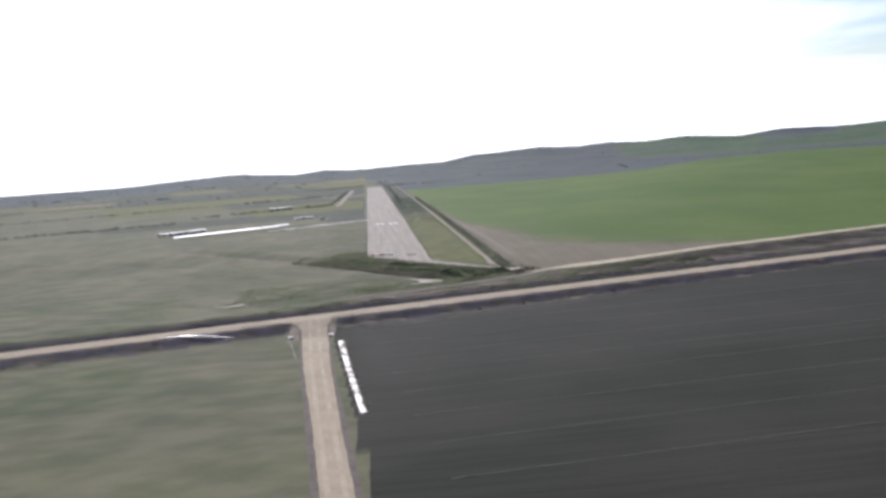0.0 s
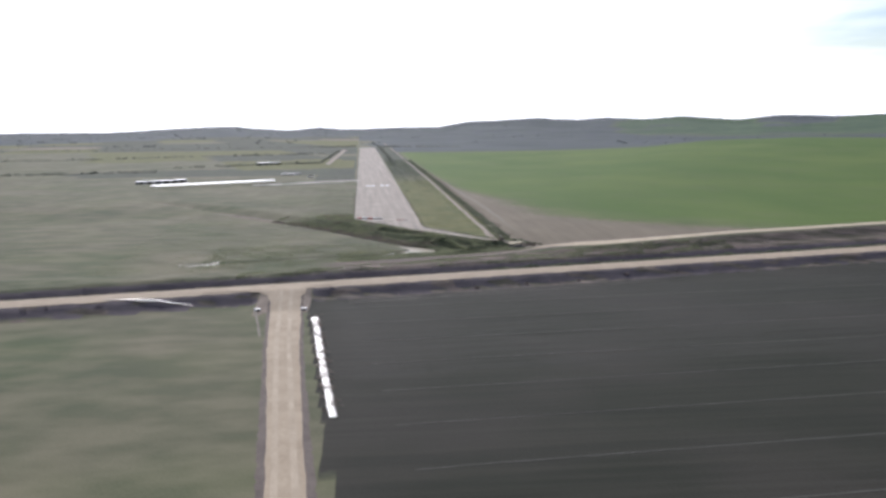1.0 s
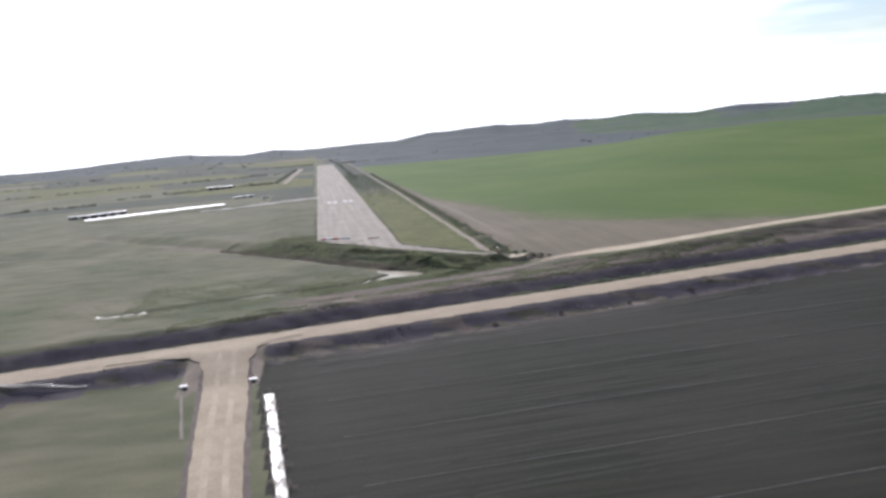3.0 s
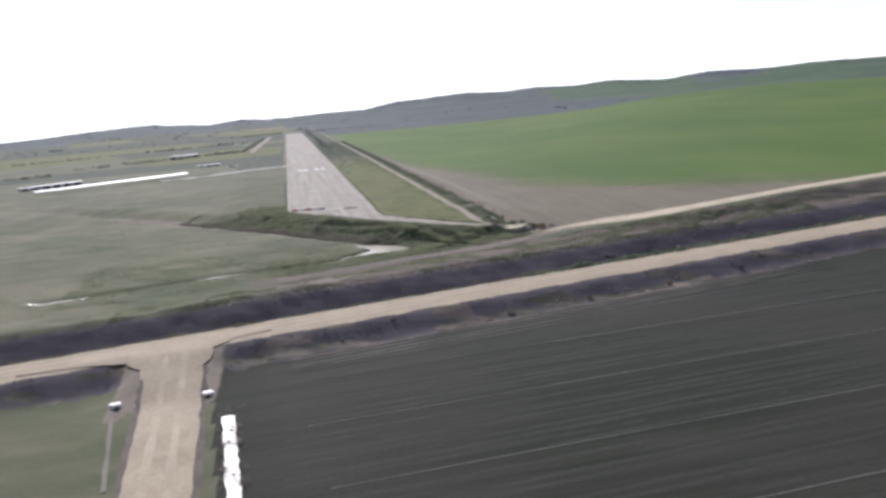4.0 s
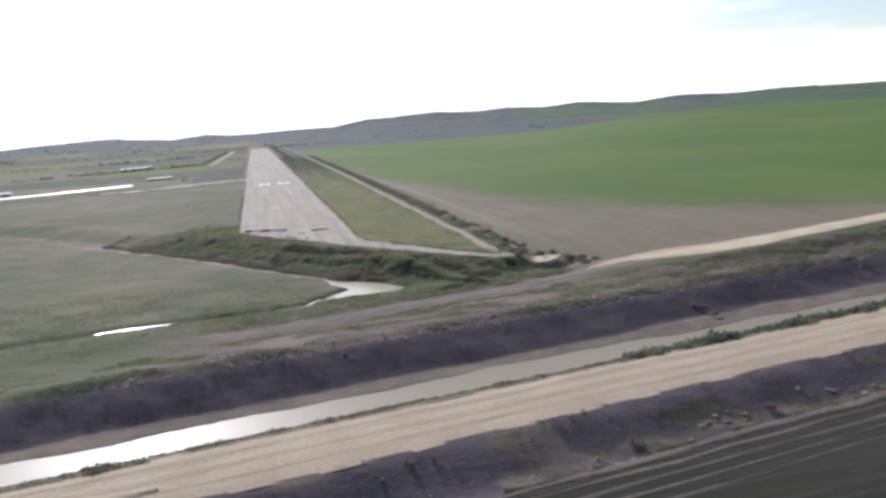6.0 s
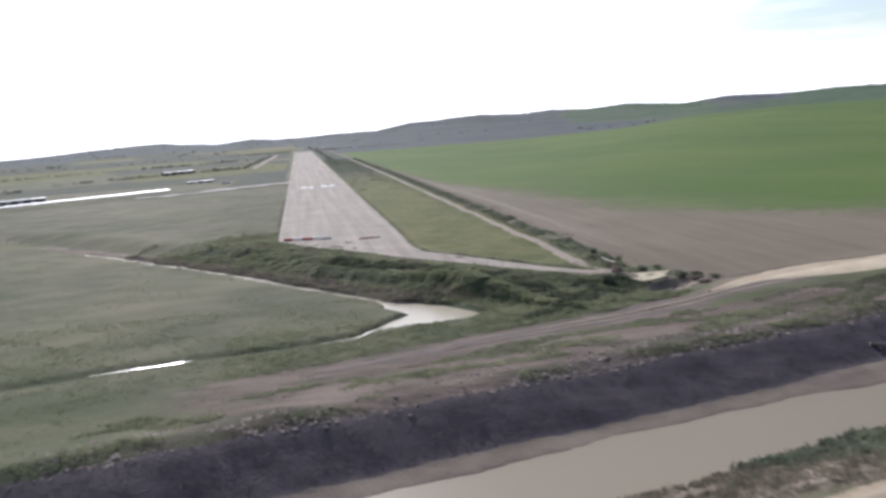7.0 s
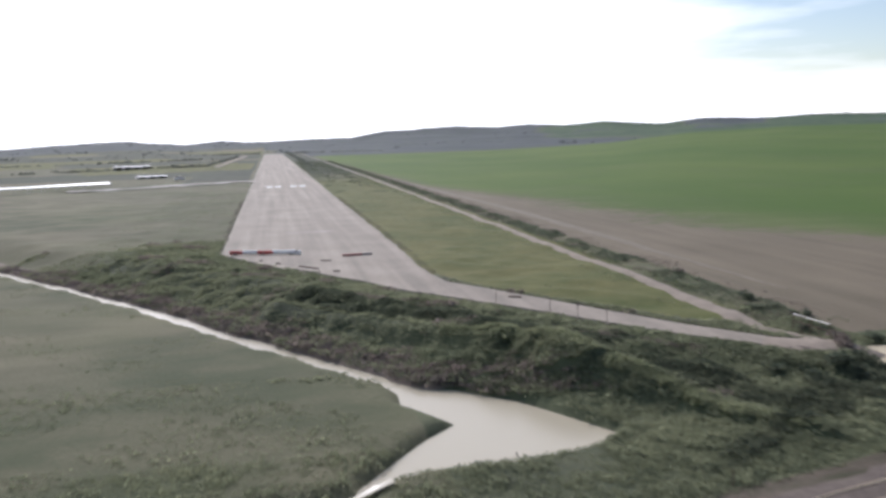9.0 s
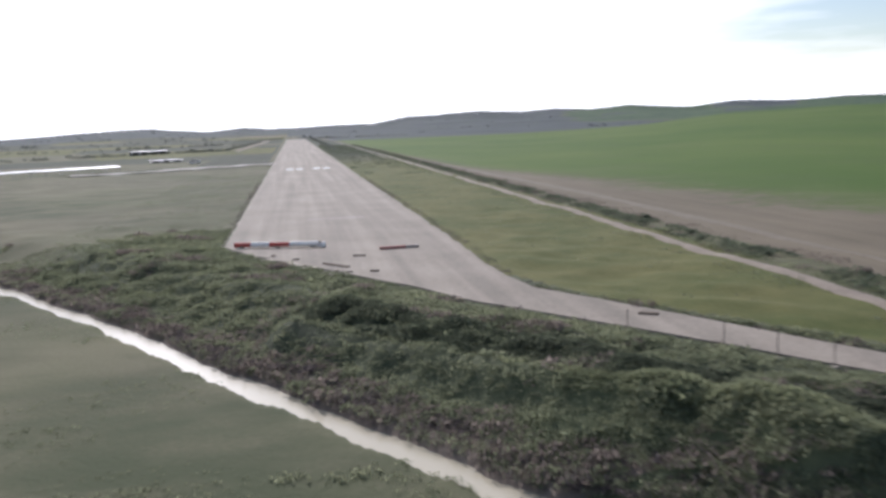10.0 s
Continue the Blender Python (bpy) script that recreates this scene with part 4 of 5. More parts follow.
tufts("low_margin_growth", low_margin, (0.3, 0.8), 10, M_MARGIN, "low withered growth on the canal side of the levee", seed=122)
levee_side = scattered(60000, -70, 100, -136, -92, lambda x, y: (y - road_y(x) < -3.2) & (y - road_y(x) > -6.9) & (streaky(x, y, 0.8, 5.0) > -0.1) & (np.abs(x + 18.5) > 4.2), 23)
tufts("levee_weeds", levee_side, (0.15, 0.45), 12, M_REED, "dry grey-purple weeds on the levee side", seed=24)
pasture = scattered(26000, -60, -4, -90, 30, lambda x, y: ~past_stream(x, y) & ~wet(x, y) & ~paved(x, y) & (y - bank_road_y(x) > -2) & (wobble(x, y, 3.4, 9.0) > -0.1), 25)
tufts("pasture_tussocks", pasture, (0.2, 0.5), 8, M_GRASS, "low tussocks over the wet pasture", seed=26)
edge_grass = scattered(30000, -24, 27, -4, 130, lambda x, y: ~paved(x, y) & ((x < 0) | (distance_to(PAVED + PAVED[:1], x, y) < 1.1) | (np.abs(x - np.interp(y, [-20, 176], [23.2, 25.3])) < 2.6)) & (wobble(x, y, 2.3, 7.0) > -0.1) & (np.abs(x - np.interp(y, [-20, 10, 60, 176], [23.2, 23.8, 24.8, 25.3])) > 1.0), 27)
ditch_weeds = scattered(6500, -15, -8, -176, -132, lambda x, y: (np.abs(x - np.interp(-y, [133.7, 155.0, 174.8], [-13.2, -11.4, -9.5])) < 0.75 + 0.3 * wobble(x, y, 1.2)) & (wobble(x, y, 0.9, 4.0) + 0.8 * wobble(x, y, 0.37, 7.0) + 0.5 * wobble(x, y, 2.3, 1.0) > 0.25), 49)
tufts("ditch_weeds", ditch_weeds, (0.3, 0.75), 10, M_DRY, "dry weeds standing in the ditch", seed=50, lean=0.7)
fringe = scattered(26000, -12, 27, -54, 90, lambda x, y: ~inside(PAVED, x, y) & (distance_to(PAVED + PAVED[:1], x, y) < 0.75), 29)
tufts("pavement_fringe", fringe, (0.25, 0.65), 10, M_FRINGE, "dark dry weeds fringing the asphalt", seed=30)
mown_spots = scattered(900, 9, 25, -48, 150, lambda x, y: ~paved(x, y) & (wobble(x, y, 5.0, 3.0) > 0.0) & inside([(9.3, 160), (9.3, -20), (24, -46), (24.5, 160)], x, y), 33)
tufts("mown_tussocks", mown_spots, (0.25, 0.7), 10, M_GRASS, "small dark tussocks on the mown grass", seed=34)
tufts("runway_edge_grass", edge_grass, (0.15, 0.45), 8, M_GRASS, "rough grass along the runway edges", seed=28)


hedge = scattered(70000, 22, 34, -47, 420, lambda x, y: (x - hedge_x(y) > 1.3) & (x - hedge_x(y) < 4.0 + 0.6 * wobble(x, y, 3.0)) & (wobble(x, y, 3.0, 3.0) + 0.5 * wobble(x, y, 1.3, 4.0) > -0.3), 41)
tufts("track_hedge", hedge, (0.3, 0.8), 14, M_LEAF, "low dark hedge growth beside the dirt track", seed=42, lean=0.4)
hedge_dry = scattered(30000, 22, 36, -47, 300, lambda x, y: (x - hedge_x(y) > 0.9) & (x - hedge_x(y) < 5.5 + 0.8 * wobble(x, y, 3.0)) & (wobble(x, y, 2.2, 8.0) > -0.1), 141)
tufts("track_dry_growth", hedge_dry, (0.2, 0.6), 10, M_DRY, "withered grey-brown growth beside the dirt track", seed=142)
verge_grass = scattered(14000, 18, 27, -46, 200, lambda x, y: (hedge_x(y) - x > 0.8) & (hedge_x(y) - x < 2.6) & (wobble(x, y, 3.0, 7.0) > -0.1) & ~paved(x, y), 43)
tufts("track_verge_grass", verge_grass, (0.25, 0.6), 10, M_GRASS, "rough green grass beside the dirt track", seed=44)


def on_hills(x, y):
    r, az = np.hypot(x, y + 70), np.degrees(np.arctan2(x, y + 70))
    dark = (az > 4) & (az < 20 - 2 * wobble(x, y, 90.0, 3.0)) & (r > 900) & (wobble(x, y, 110.0, 7.0) > 0.3)
    dark |= (az >= 18) & (r > 820) & (r < 1500 + 150 * wobble(x, y, 90.0, 3.0))
    dark |= (az > 25.5) & (az < 32) & (r > 2000)
    dark |= (az < 4) & (wobble(x, y, 70.0, 4.0) > 0.25) & (r > 1000)
    return dark & (r < 2750) & (wobble(x, y, 24.0, 6.0) + 0.7 * wobble(x, y, 60.0, 2.0) > np.where(az > 4, 0.5, -0.15))


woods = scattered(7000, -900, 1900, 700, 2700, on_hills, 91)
tufts("far_woods", woods, (4.0, 9.0), 14, M_WOODS_HAZE, "dark scrubby woods over the far hills", seed=92, lean=0.45, wide=0.22)

skyline_rng = np.random.default_rng(95)
sky_az, sky_r = np.radians(skyline_rng.uniform(-14, 37, 1500)), skyline_rng.uniform(2500, 2660, 1500)
skyline = np.column_stack([sky_r * np.sin(sky_az), sky_r * np.cos(sky_az) - 70])
skyline = skyline[wobble(skyline[:, 0], skyline[:, 1], 45.0, 3.0) + 0.6 * wobble(skyline[:, 0], skyline[:, 1], 17.0, 5.0) > 0.2]
tufts("skyline_trees", skyline, (3.5, 7.5), 16, M_WOODS_HAZE, "scattered dark trees along the far ridge", seed=96, lean=0.55, wide=0.24)


def hedgerow(points, seed, n):
    rng = np.random.default_rng(seed)
    pts = np.array(points, float)
    s = rng.uniform(0, len(pts) - 1.001, n)
    i = s.astype(int)
    xy = pts[i] + (pts[i + 1] - pts[i]) * (s - i)[:, None] + rng.normal(0, 0.7, (n, 2))
    keep = wobble(xy[:, 0], xy[:, 1], 9.0, seed) > -0.55
    return xy[keep]


rows = np.concatenate([hedgerow(line, 93 + i, n) for i, (line, n) in enumerate((
    ([(-330, 250), (-210, 262), (-128, 282)], 240),
    ([(-125, 330), (-92, 352), (-60, 372), (-36, 382)], 200),
    ([(-420, 470), (-250, 500), (-120, 560), (-40, 590)], 420),
    ([(-36, 382), (-33, 520), (-30, 700)], 160),
    ([(-500, 760), (-300, 800), (-60, 860), (-12, 880)], 480),
    ([(12, 850), (40, 835), (110, 800)], 160),
    ([(14, 300), (15, 460), (15, 800)], 170)))])
tufts("field_hedgerow", rows, (1.3, 3.6), 26, M_HEDGEROW_HAZE, "dark hedgerows between the far fields", seed=99, lean=0.55, wide=0.2)
rough_edge = scattered(9000, 9.6, 26, 95, 420, lambda x, y: (wobble(x, y, 4.0, 5.0) + ramp(y, 90, 240) * 0.9 > 0.35) & (np.abs(x - hedge_x(y)) > 1.2), 101)
tufts("runway_side_scrub", rough_edge, (0.4, 1.2), 10, M_LEAF, "rough dark grass and scrub beside the far runway", seed=102, lean=0.35)


# ---- tilled furrows nearest the levee ----
def furrows():
    field = tagged(new("tilled_field"), "dark furrow ridges of the tilled field", "tilled field", kind="structure")
    rng = np.random.default_rng(31)
    xs = np.linspace(-11, 110, 80)
    for r in range(46):
        y = -117.6 - 0.97 * r + 0.095 * (xs - 10) + rng.normal(0, 0.04, len(xs))
        idx = np.where((y - road_y(xs) < -7.6) & (xs > -11.0 - 0.09 * (y + 133.7)))[0]
        if (r % 10 == 0 and r) or len(idx) < 3:
            continue
        verts, faces = [], []
        for i in idx:
            h = 0.004 + 0.006 * math.sin(0.11 * xs[i] + 1.9 * r) + rng.uniform(-0.002, 0.002)
            z = float(height(xs[i], y[i])) * K
            verts += [(xs[i] * K, (y[i] + o) * K, z + up) for o, up in ((-0.40, -0.02), (-0.12, h), (0.12, h * 0.9), (0.40, -0.02))]
        for q in range(len(idx) - 1):
            faces += [(q * 4 + c, q * 4 + 4 + c, q * 4 + 5 + c, q * 4 + 1 + c) for c in range(3)]
        raw("ridge", verts, faces, M_SOIL, field)


furrows()
tramlines = tagged(new("tramline"), "thin pale wheel lines across the tilled field", "field line", kind="structure")
for i in range(8):
    ribbon("line", [(-9 + i, -126.2 - 10.0 * i - 0.08 * (19 - i)), (110, -126.2 - 10.0 * i + 8.0)], [0.17], M_TRAM, 0.05, 2.0, 2, 0.1, tramlines)


# ---- shrubs ----
def shrub_mesh(seed, leaves=240):
    """A low bush: an uneven crown of small leaf clumps over short stems."""
    rng = np.random.default_rng(seed)
    lobes = [(rng.uniform(-0.45, 0.45), rng.uniform(-0.45, 0.45), rng.uniform(0.35, 0.62), rng.uniform(0.28, 0.48)) for _ in range(6)]
    verts, faces = [], []
    for _ in range(leaves):
        cx, cy, cz, r = lobes[rng.integers(len(lobes))]
        v = rng.normal(0, 1, 3)
        v /= np.linalg.norm(v)
        p = np.array([cx, cy, cz]) + v * r * rng.uniform(0.7, 1.08)
        p[2] = max(p[2], 0.03)
        a, b = rng.normal(0, 1, 3), rng.normal(0, 1, 3)
        a, b = a / np.linalg.norm(a) * 0.10, b / np.linalg.norm(b) * 0.10
        i = len(verts)
        verts += [p - a, p + b, p + a, p - b]
        faces.append((i, i + 1, i + 2, i + 3))
    return verts, faces


def shrub(seed, mat, label):
    thing = tagged(new("shrub"), label, "shrub", "shrubs beside the track")
    v, f = shrub_mesh(seed)
    raw("crown", v, f, mat, thing)
    bm = bmesh.new()
    rng = random.Random(seed)
    for _ in range(5):
        tip = Vector((rng.uniform(-0.4, 0.4), rng.uniform(-0.4, 0.4), rng.uniform(0.4, 0.6)))
        bmesh.ops.create_cone(bm, cap_ends=True, segments=5, radius1=0.035, radius2=0.012, depth=tip.length, matrix=Matrix.Translation(tip / 2) @ tip.to_track_quat("Z", "Y").to_matrix().to_4x4())
    part("stem", bm, M_BARK, thing)
    return thing


rng = random.Random(50)
protos = [shrub(60, M_LEAF, "low dark-green shrub beside the dirt track"), shrub(61, M_LEAF, "low dark-green shrub beside the dirt track"), shrub(62, M_LEAF, "low dark-green shrub beside the dirt track"), shrub(63, M_DRY, "withered brown shrub beside the dirt track")]


def put_shrub(which, x, y, size):
    z = float(height(x, y)) * K - 0.05
    m = Matrix.Translation((x * K, y * K, z)) @ Matrix.Rotation(rng.uniform(0, 6.28), 4, "Z")
    used = protos[which].get("used", 0)
    ob = protos[which] if not used else copy_thing(protos[which], m)
    protos[which]["used"] = 1
    ob.matrix_basis = m @ Matrix.Diagonal((size, size, size * rng.uniform(0.45, 0.75), 1))


y = -47.0
while y < 190:
    near = float(hedge_x(y))
    for _ in range(rng.choice((0, 0, 1)) if y > -40 else 1):
        put_shrub(3 if rng.random() < 0.12 else rng.randrange(3), near + rng.uniform(1.9, 4.2) * (1 if y > -42 else 1.1), y + rng.uniform(-1, 1), rng.uniform(0.5, 1.0))
    y += rng.uniform(1.0, 2.2) * (1 + max(0, y) / 90)
for x, yy, s, k in ((25.2, -50.4, 1.7, 3), (24.6, -51.6, 1.5, 3), (31.2, -52.4, 1.9, 1), (32.2, -53.4, 2.0, 2), (33.4, -55.0, 1.5, 0), (31.4, -54.9, 1.6, 3), (28.8, -49.0, 1.5, 1), (30.3, -48.6, 1.3, 2), (22.8, -53.4, 1.8, 1), (21.4, -54.2, 1.5, 2), (20.0, -53.0, 1.4, 0), (24.0, -55.6, 1.7, 1), (31.5, -56.8, 1.5, 3)):
    put_shrub(k, x, yy, s * 0.75)


levee_rng = random.Random(57)
levee_bush = shrub(64, M_DRY, "dark withered shrub on the levee side")
levee_bush["group"] = "shrubs on the levee side"
levee_first = True
for k in range(6):
    x = 1 + 8.9 * k + levee_rng.uniform(-0.9, 0.9)
    y = road_y(x) - levee_rng.choice((4.1, 5.3, 5.9, 6.2)) + levee_rng.uniform(-0.3, 0.3)
    size = levee_rng.uniform(0.3, 0.6)
    m = Matrix.Translation((x * K, y * K, float(height(x, y)) * K - 0.05)) @ Matrix.Rotation(levee_rng.uniform(0, 6.28), 4, "Z")
    bush = levee_bush if levee_first else copy_thing(levee_bush, m)
    levee_first = False
    bush.matrix_basis = m @ Matrix.Diagonal((size * 1.5, size, size * 0.7, 1))
headland = tagged(new("headland"), "brown wheel-marked headland of the tilled field below the levee", "field line", kind="structure")
for k, (off, wide, mat) in enumerate(((-7.3, 0.7, M_VERGE), (-8.3, 0.35, M_VERGE), (-9.4, 0.6, M_HEADLAND), (-10.3, 0.15, M_VERGE_PALE), (-11.4, 0.3, M_HEADLAND))):
    line = random.Random(58 + k)
    ribbon("wheel_line", [(x, road_y(x) + off + line.uniform(-0.12, 0.12)) for x in range(-9, 46, 3)], [line.uniform(0.3, 1.0) * wide for _ in range(14)] + [0.05], mat, 0.05, 1.2, 2, 0.35, headland)


def bank_pipe():
    """A pale drain pipe lying out of the canal bank over a spill of dark mud."""
    x, y = 35.2, -76.8
    thing = tagged(new("bank_pipe"), "pale drain pipe jutting from the dark canal bank", "drain pipe")
    thing.location = (x * K, y * K, float(height(x, y)) * K)
    part("pipe", tube(bmesh.new(), (-0.9, 0.25, 0.35), (0.9, -0.35, 0.15), 0.17, segments=14), M_STONE, thing)
    # solid dark disc in place of a hollow, shaded bore
    part("bore", tube(bmesh.new(), (0.86, -0.337, 0.154), (0.92, -0.357, 0.148), 0.11, segments=14), M_DARK, thing, "dark disc painted as the shaded pipe bore")
    part("support", boxed(bmesh.new(), -0.2, 0.0, -0.05, 0.4, 0.5, 0.5, -0.3, 0.05), M_STONE, thing)
    bm = bmesh.new()
    bmesh.ops.create_icosphere(bm, subdivisions=3, radius=1.0)
    for v in bm.verts:
        f = 1 + 0.3 * noise.noise(v.co * 2.1)
        v.co = Vector((0.6 + v.co.x * 1.6 * f, -1.5 + v.co.y * 2.2 * f, -1.0 + v.co.z * 0.65 * f - 0.25 * (v.co.y < 0)))
    part("mud_spill", bm, M_VERGE, thing, "dark wet mud below the pipe")


# ---- airfield things ----
def tube(bm, a, b, r0, r1=None, segments=16, caps=True):
    a, b = Vector(a), Vector(b)
    way = b - a
    bmesh.ops.create_cone(bm, cap_ends=caps, segments=segments, radius1=r0, radius2=r1 if r1 is not None else r0, depth=way.length, matrix=Matrix.Translation((a + b) / 2) @ way.to_track_quat("Z", "Y").to_matrix().to_4x4())
    return bm


def barrier_pole():
    """A long red and white pole on low supports, across the end of the asphalt."""
    thing = tagged(new("barrier_pole"), "long red and white pole lying across the runway end", "barrier")
    a, b = Vector((-8.1 * K, -0.3 * K, 0.42)), Vector((-1.6 * K, -2.4 * K, 0.42))
    thing.location = (a + b) / 2
    thing.location.z = 0.09
    o = thing.location
    cuts = [0.0, 0.20, 0.42, 0.66, 1.0]
    for i, (s, e) in enumerate(zip(cuts, cuts[1:])):
        bm = tube(bmesh.new(), a.lerp(b, s) - o, a.lerp(b, e) - o, 0.235, segments=18)
        part("band", bm, M_RED if i % 2 == 0 else M_WHITE, thing, "weathered red band" if i % 2 == 0 else "weathered white band")
    bm = tube(bmesh.new(), b - o, b.lerp(a, -0.035) - o, 0.25, 0.17, 18)
    part("end_cap", bm, M_DARK, thing, "dark metal end cap")
    bm = bmesh.new()
    bmesh.ops.create_uvsphere(bm, u_segments=16, v_segments=10, radius=0.3, matrix=Matrix.Translation(b.lerp(a, -0.05) - o - Vector((0, 0, 0.12))))
    part("end_ball", bm, M_WHITE, thing, "white rounded counterweight")
    for s in (0.08, 0.5, 0.93):
        p = a.lerp(b, s) - o
        bm = boxed(bmesh.new(), p.x, p.y, 0.11, 0.5, 0.35, 0.22, -0.3, 0.03)
        part("support", bm, M_CONCRETE, thing, "pale concrete block under the pole")
    p = b.lerp(a, 0.01) - o
    bm = boxed(bmesh.new(), p.x + 0.12, p.y - 0.3, 0.2, 0.16, 0.3, 0.4, -0.3, 0.03)
    part("post_foot", bm, M_WHITE, thing, "short white post at the pole's end")
    return thing


barrier_pole()
bank_pipe()


def marker_board():
    thing = tagged(new("marker_board"), "low dull red and white board on the asphalt", "marker")
    a, b = Vector((2.8 * K, -5.9 * K, 0)), Vector((5.7 * K, -5.6 * K, 0))
    thing.location = ((a.x + b.x) / 2, (a.y + b.y) / 2, 0.09)
    length = (b - a).length
    for i in range(3):
        bm = boxed(bmesh.new(), -length / 2 + length * (i + 0.5) / 3, 0.05 * i, 0.12, length / 3, 0.5, 0.24, 0.08, 0.03)
        part("panel", bm, (M_RED_DULL, M_RED_DULL, M_PAINT_OLD)[i], thing, ("dull red panel", "dull red panel", "faded pale panel")[i])
    return thing


marker_board()

# broken slabs and rubble along the ragged end of the asphalt
slabs_rng = random.Random(71)
for i in range(16):
    s = slabs_rng.random()
    x, y = -7.5 + 9.5 * s + slabs_rng.uniform(-0.6, 0.3), -4.4 - 15.0 * s + slabs_rng.uniform(-0.5, 0.6)
    bm = bmesh.new()
    boxed(bm, 0, 0, 0.05, slabs_rng.uniform(0.5, 1.5), slabs_rng.uniform(0.35, 0.8), 0.12, 0, 0.02)
    for v in bm.verts:
        v.co.x += slabs_rng.uniform(-0.12, 0.12)
        v.co.y += slabs_rng.uniform(-0.09, 0.09)
    ob = tagged(part("slab_piece", bm, M_CONCRETE if i % 3 else M_ASPHALT), "broken pale slab piece at the runway end", "rubble", "broken slabs")
    ob.location = (x * K, y * K, 0.09 if inside(PAVED, x, y) else float(height(x, y)) * K + 0.0)
    ob.rotation_euler = (slabs_rng.uniform(-0.05, 0.05), slabs_rng.uniform(-0.05, 0.05), slabs_rng.uniform(-0.9, 0.3))


def culvert():
    """A broken concrete deck carrying the track over the drain, with its headwall and dark mouth."""
    thing = tagged(new("culvert"), "broken cream concrete culvert deck over a dark drain mouth", "culvert")
    ox, oy = 27.6, -52.3
    thing.location = (ox * K, oy * K, -1.08 * K)
    rim = [(24.9, -51.4), (25.4, -50.4), (27.4, -49.9), (29.0, -50.2), (30.1, -50.3), (29.6, -51.2), (29.0, -51.6), (29.2, -52.6), (28.3, -53.6), (27.3, -54.3), (26.7, -54.3), (25.9, -53.0), (24.9, -52.3)]
    rim = [((x - ox) * K * 1.3, (y - oy) * K) for x, y in rim]
    bm = bmesh.new()
    top = [bm.verts.new((x, y, 0.62 + 0.06 * math.sin(3 * x + y))) for x, y in rim]
    low = [bm.verts.new((x * 0.97, y * 0.97, 0.1)) for x, y in rim]
    bm.faces.new(top)
    bm.faces.new(low[::-1])
    for k in range(len(rim)):
        n = (k + 1) % len(rim)
        bm.faces.new((top[n], top[k], low[k], low[n]))
    bmesh.ops.recalc_face_normals(bm, faces=bm.faces)
    part("deck", bm, M_DECK, thing, "cream weathered concrete deck")
    a, b = Vector(((26.9 - ox) * K, (-54.2 - oy) * K, 0)), Vector(((29.8 - ox) * K, (-52.0 - oy) * K, 0))
    turn = math.atan2(b.y - a.y, b.x - a.x)
    for s in (0.0, 1.0):
        p = a.lerp(b, s)
        part("headwall_pier", boxed(bmesh.new(), p.x, p.y - 0.15, -0.75, 0.34, 0.5, 1.8, turn, 0.05), M_STONE, thing)
    p = a.lerp(b, 0.5) + Vector((-0.12, 0.16, 0))
    part("lintel", boxed(bmesh.new(), p.x + 0.05, p.y - 0.08, 0.12, (b - a).length, 0.3, 0.3, turn, 0.03), M_CONCRETE, thing)
    # near-black panel paints the shade inside the drain
    part("drain_mouth", boxed(bmesh.new(), p.x, p.y, -0.55, (b - a).length, 0.15, 1.3, turn, 0.02), M_DARK, thing, "dark panel painted as the shaded drain mouth")
    part("sill", boxed(bmesh.new(), p.x + 0.3, p.y - 0.5, -1.45, (b - a).length, 1.1, 0.3, turn, 0.04), M_STONE, thing)
    part("cover_plate", boxed(bmesh.new(), 0.9, 0.9, 0.66, 1.1, 0.5, 0.06, 0.1, 0.02), M_VERGE, thing, "brown cover plate on the deck")
    return thing


culvert()


def rail_gate():
    """A low brown gate with a white top rail beside the end of the track."""
    thing = tagged(new("rail_gate"), "low brown gate with a white top rail", "gate")
    thing.location = (25.4 * K, -47.75 * K, -0.3)
    a, b = Vector((-0.12, 1.94, 1.1)), Vector((0.12, -1.94, 1.1))
    part("top_rail", tube(bmesh.new(), a, b, 0.035, segments=12), M_WHITE, thing, "white top rail")
    part("lower_rail", tube(bmesh.new(), a - Vector((0, 0, 0.5)), b - Vector((0, 0, 0.5)), 0.04, segments=10), M_BARK, thing)
    for k in range(5):
        p = a.lerp(b, k / 4)
        part("post", tube(bmesh.new(), (p.x, p.y, -0.3), (p.x, p.y, p.z), 0.05, 0.045, 10), M_BARK, thing)
    return thing


rail_gate()


def stone(x, y, size, seed, label="pale rubble stone beside the track", mat=None):
    rng = random.Random(seed)
    bm = bmesh.new()
    bmesh.ops.create_icosphere(bm, subdivisions=2, radius=size)
    for v in bm.verts:
        f = 1 + 0.35 * noise.noise(v.co * 1.7 / size + Vector((seed, 0, 0)))
        v.co = Vector((v.co.x * f * 1.25, v.co.y * f, v.co.z * f * 0.65))
    ob = tagged(part("stone", bm, mat or M_STONE), label, "stone", "rubble stones")
    ob.location = (x * K, y * K, float(height(x, y)) * K + size * 0.3)
    ob.rotation_euler = (0, 0, rng.uniform(0, 6))


st = random.Random(81)
for x, y, s, k in ((29.2, -54.4, 0.42, 90), (29.6, -55.2, 0.5, 91), (30.2, -55.5, 0.35, 92)):
    stone(x, y, s, k, "large pale rubble block before the drain mouth", M_CONCRETE)
for i in range(7):
    stone(28.8 + st.uniform(-1.2, 1.3), -55.4 + st.uniform(-1.2, 0.7), st.uniform(0.15, 0.42), 100 + i, "pale rubble stone before the drain mouth")
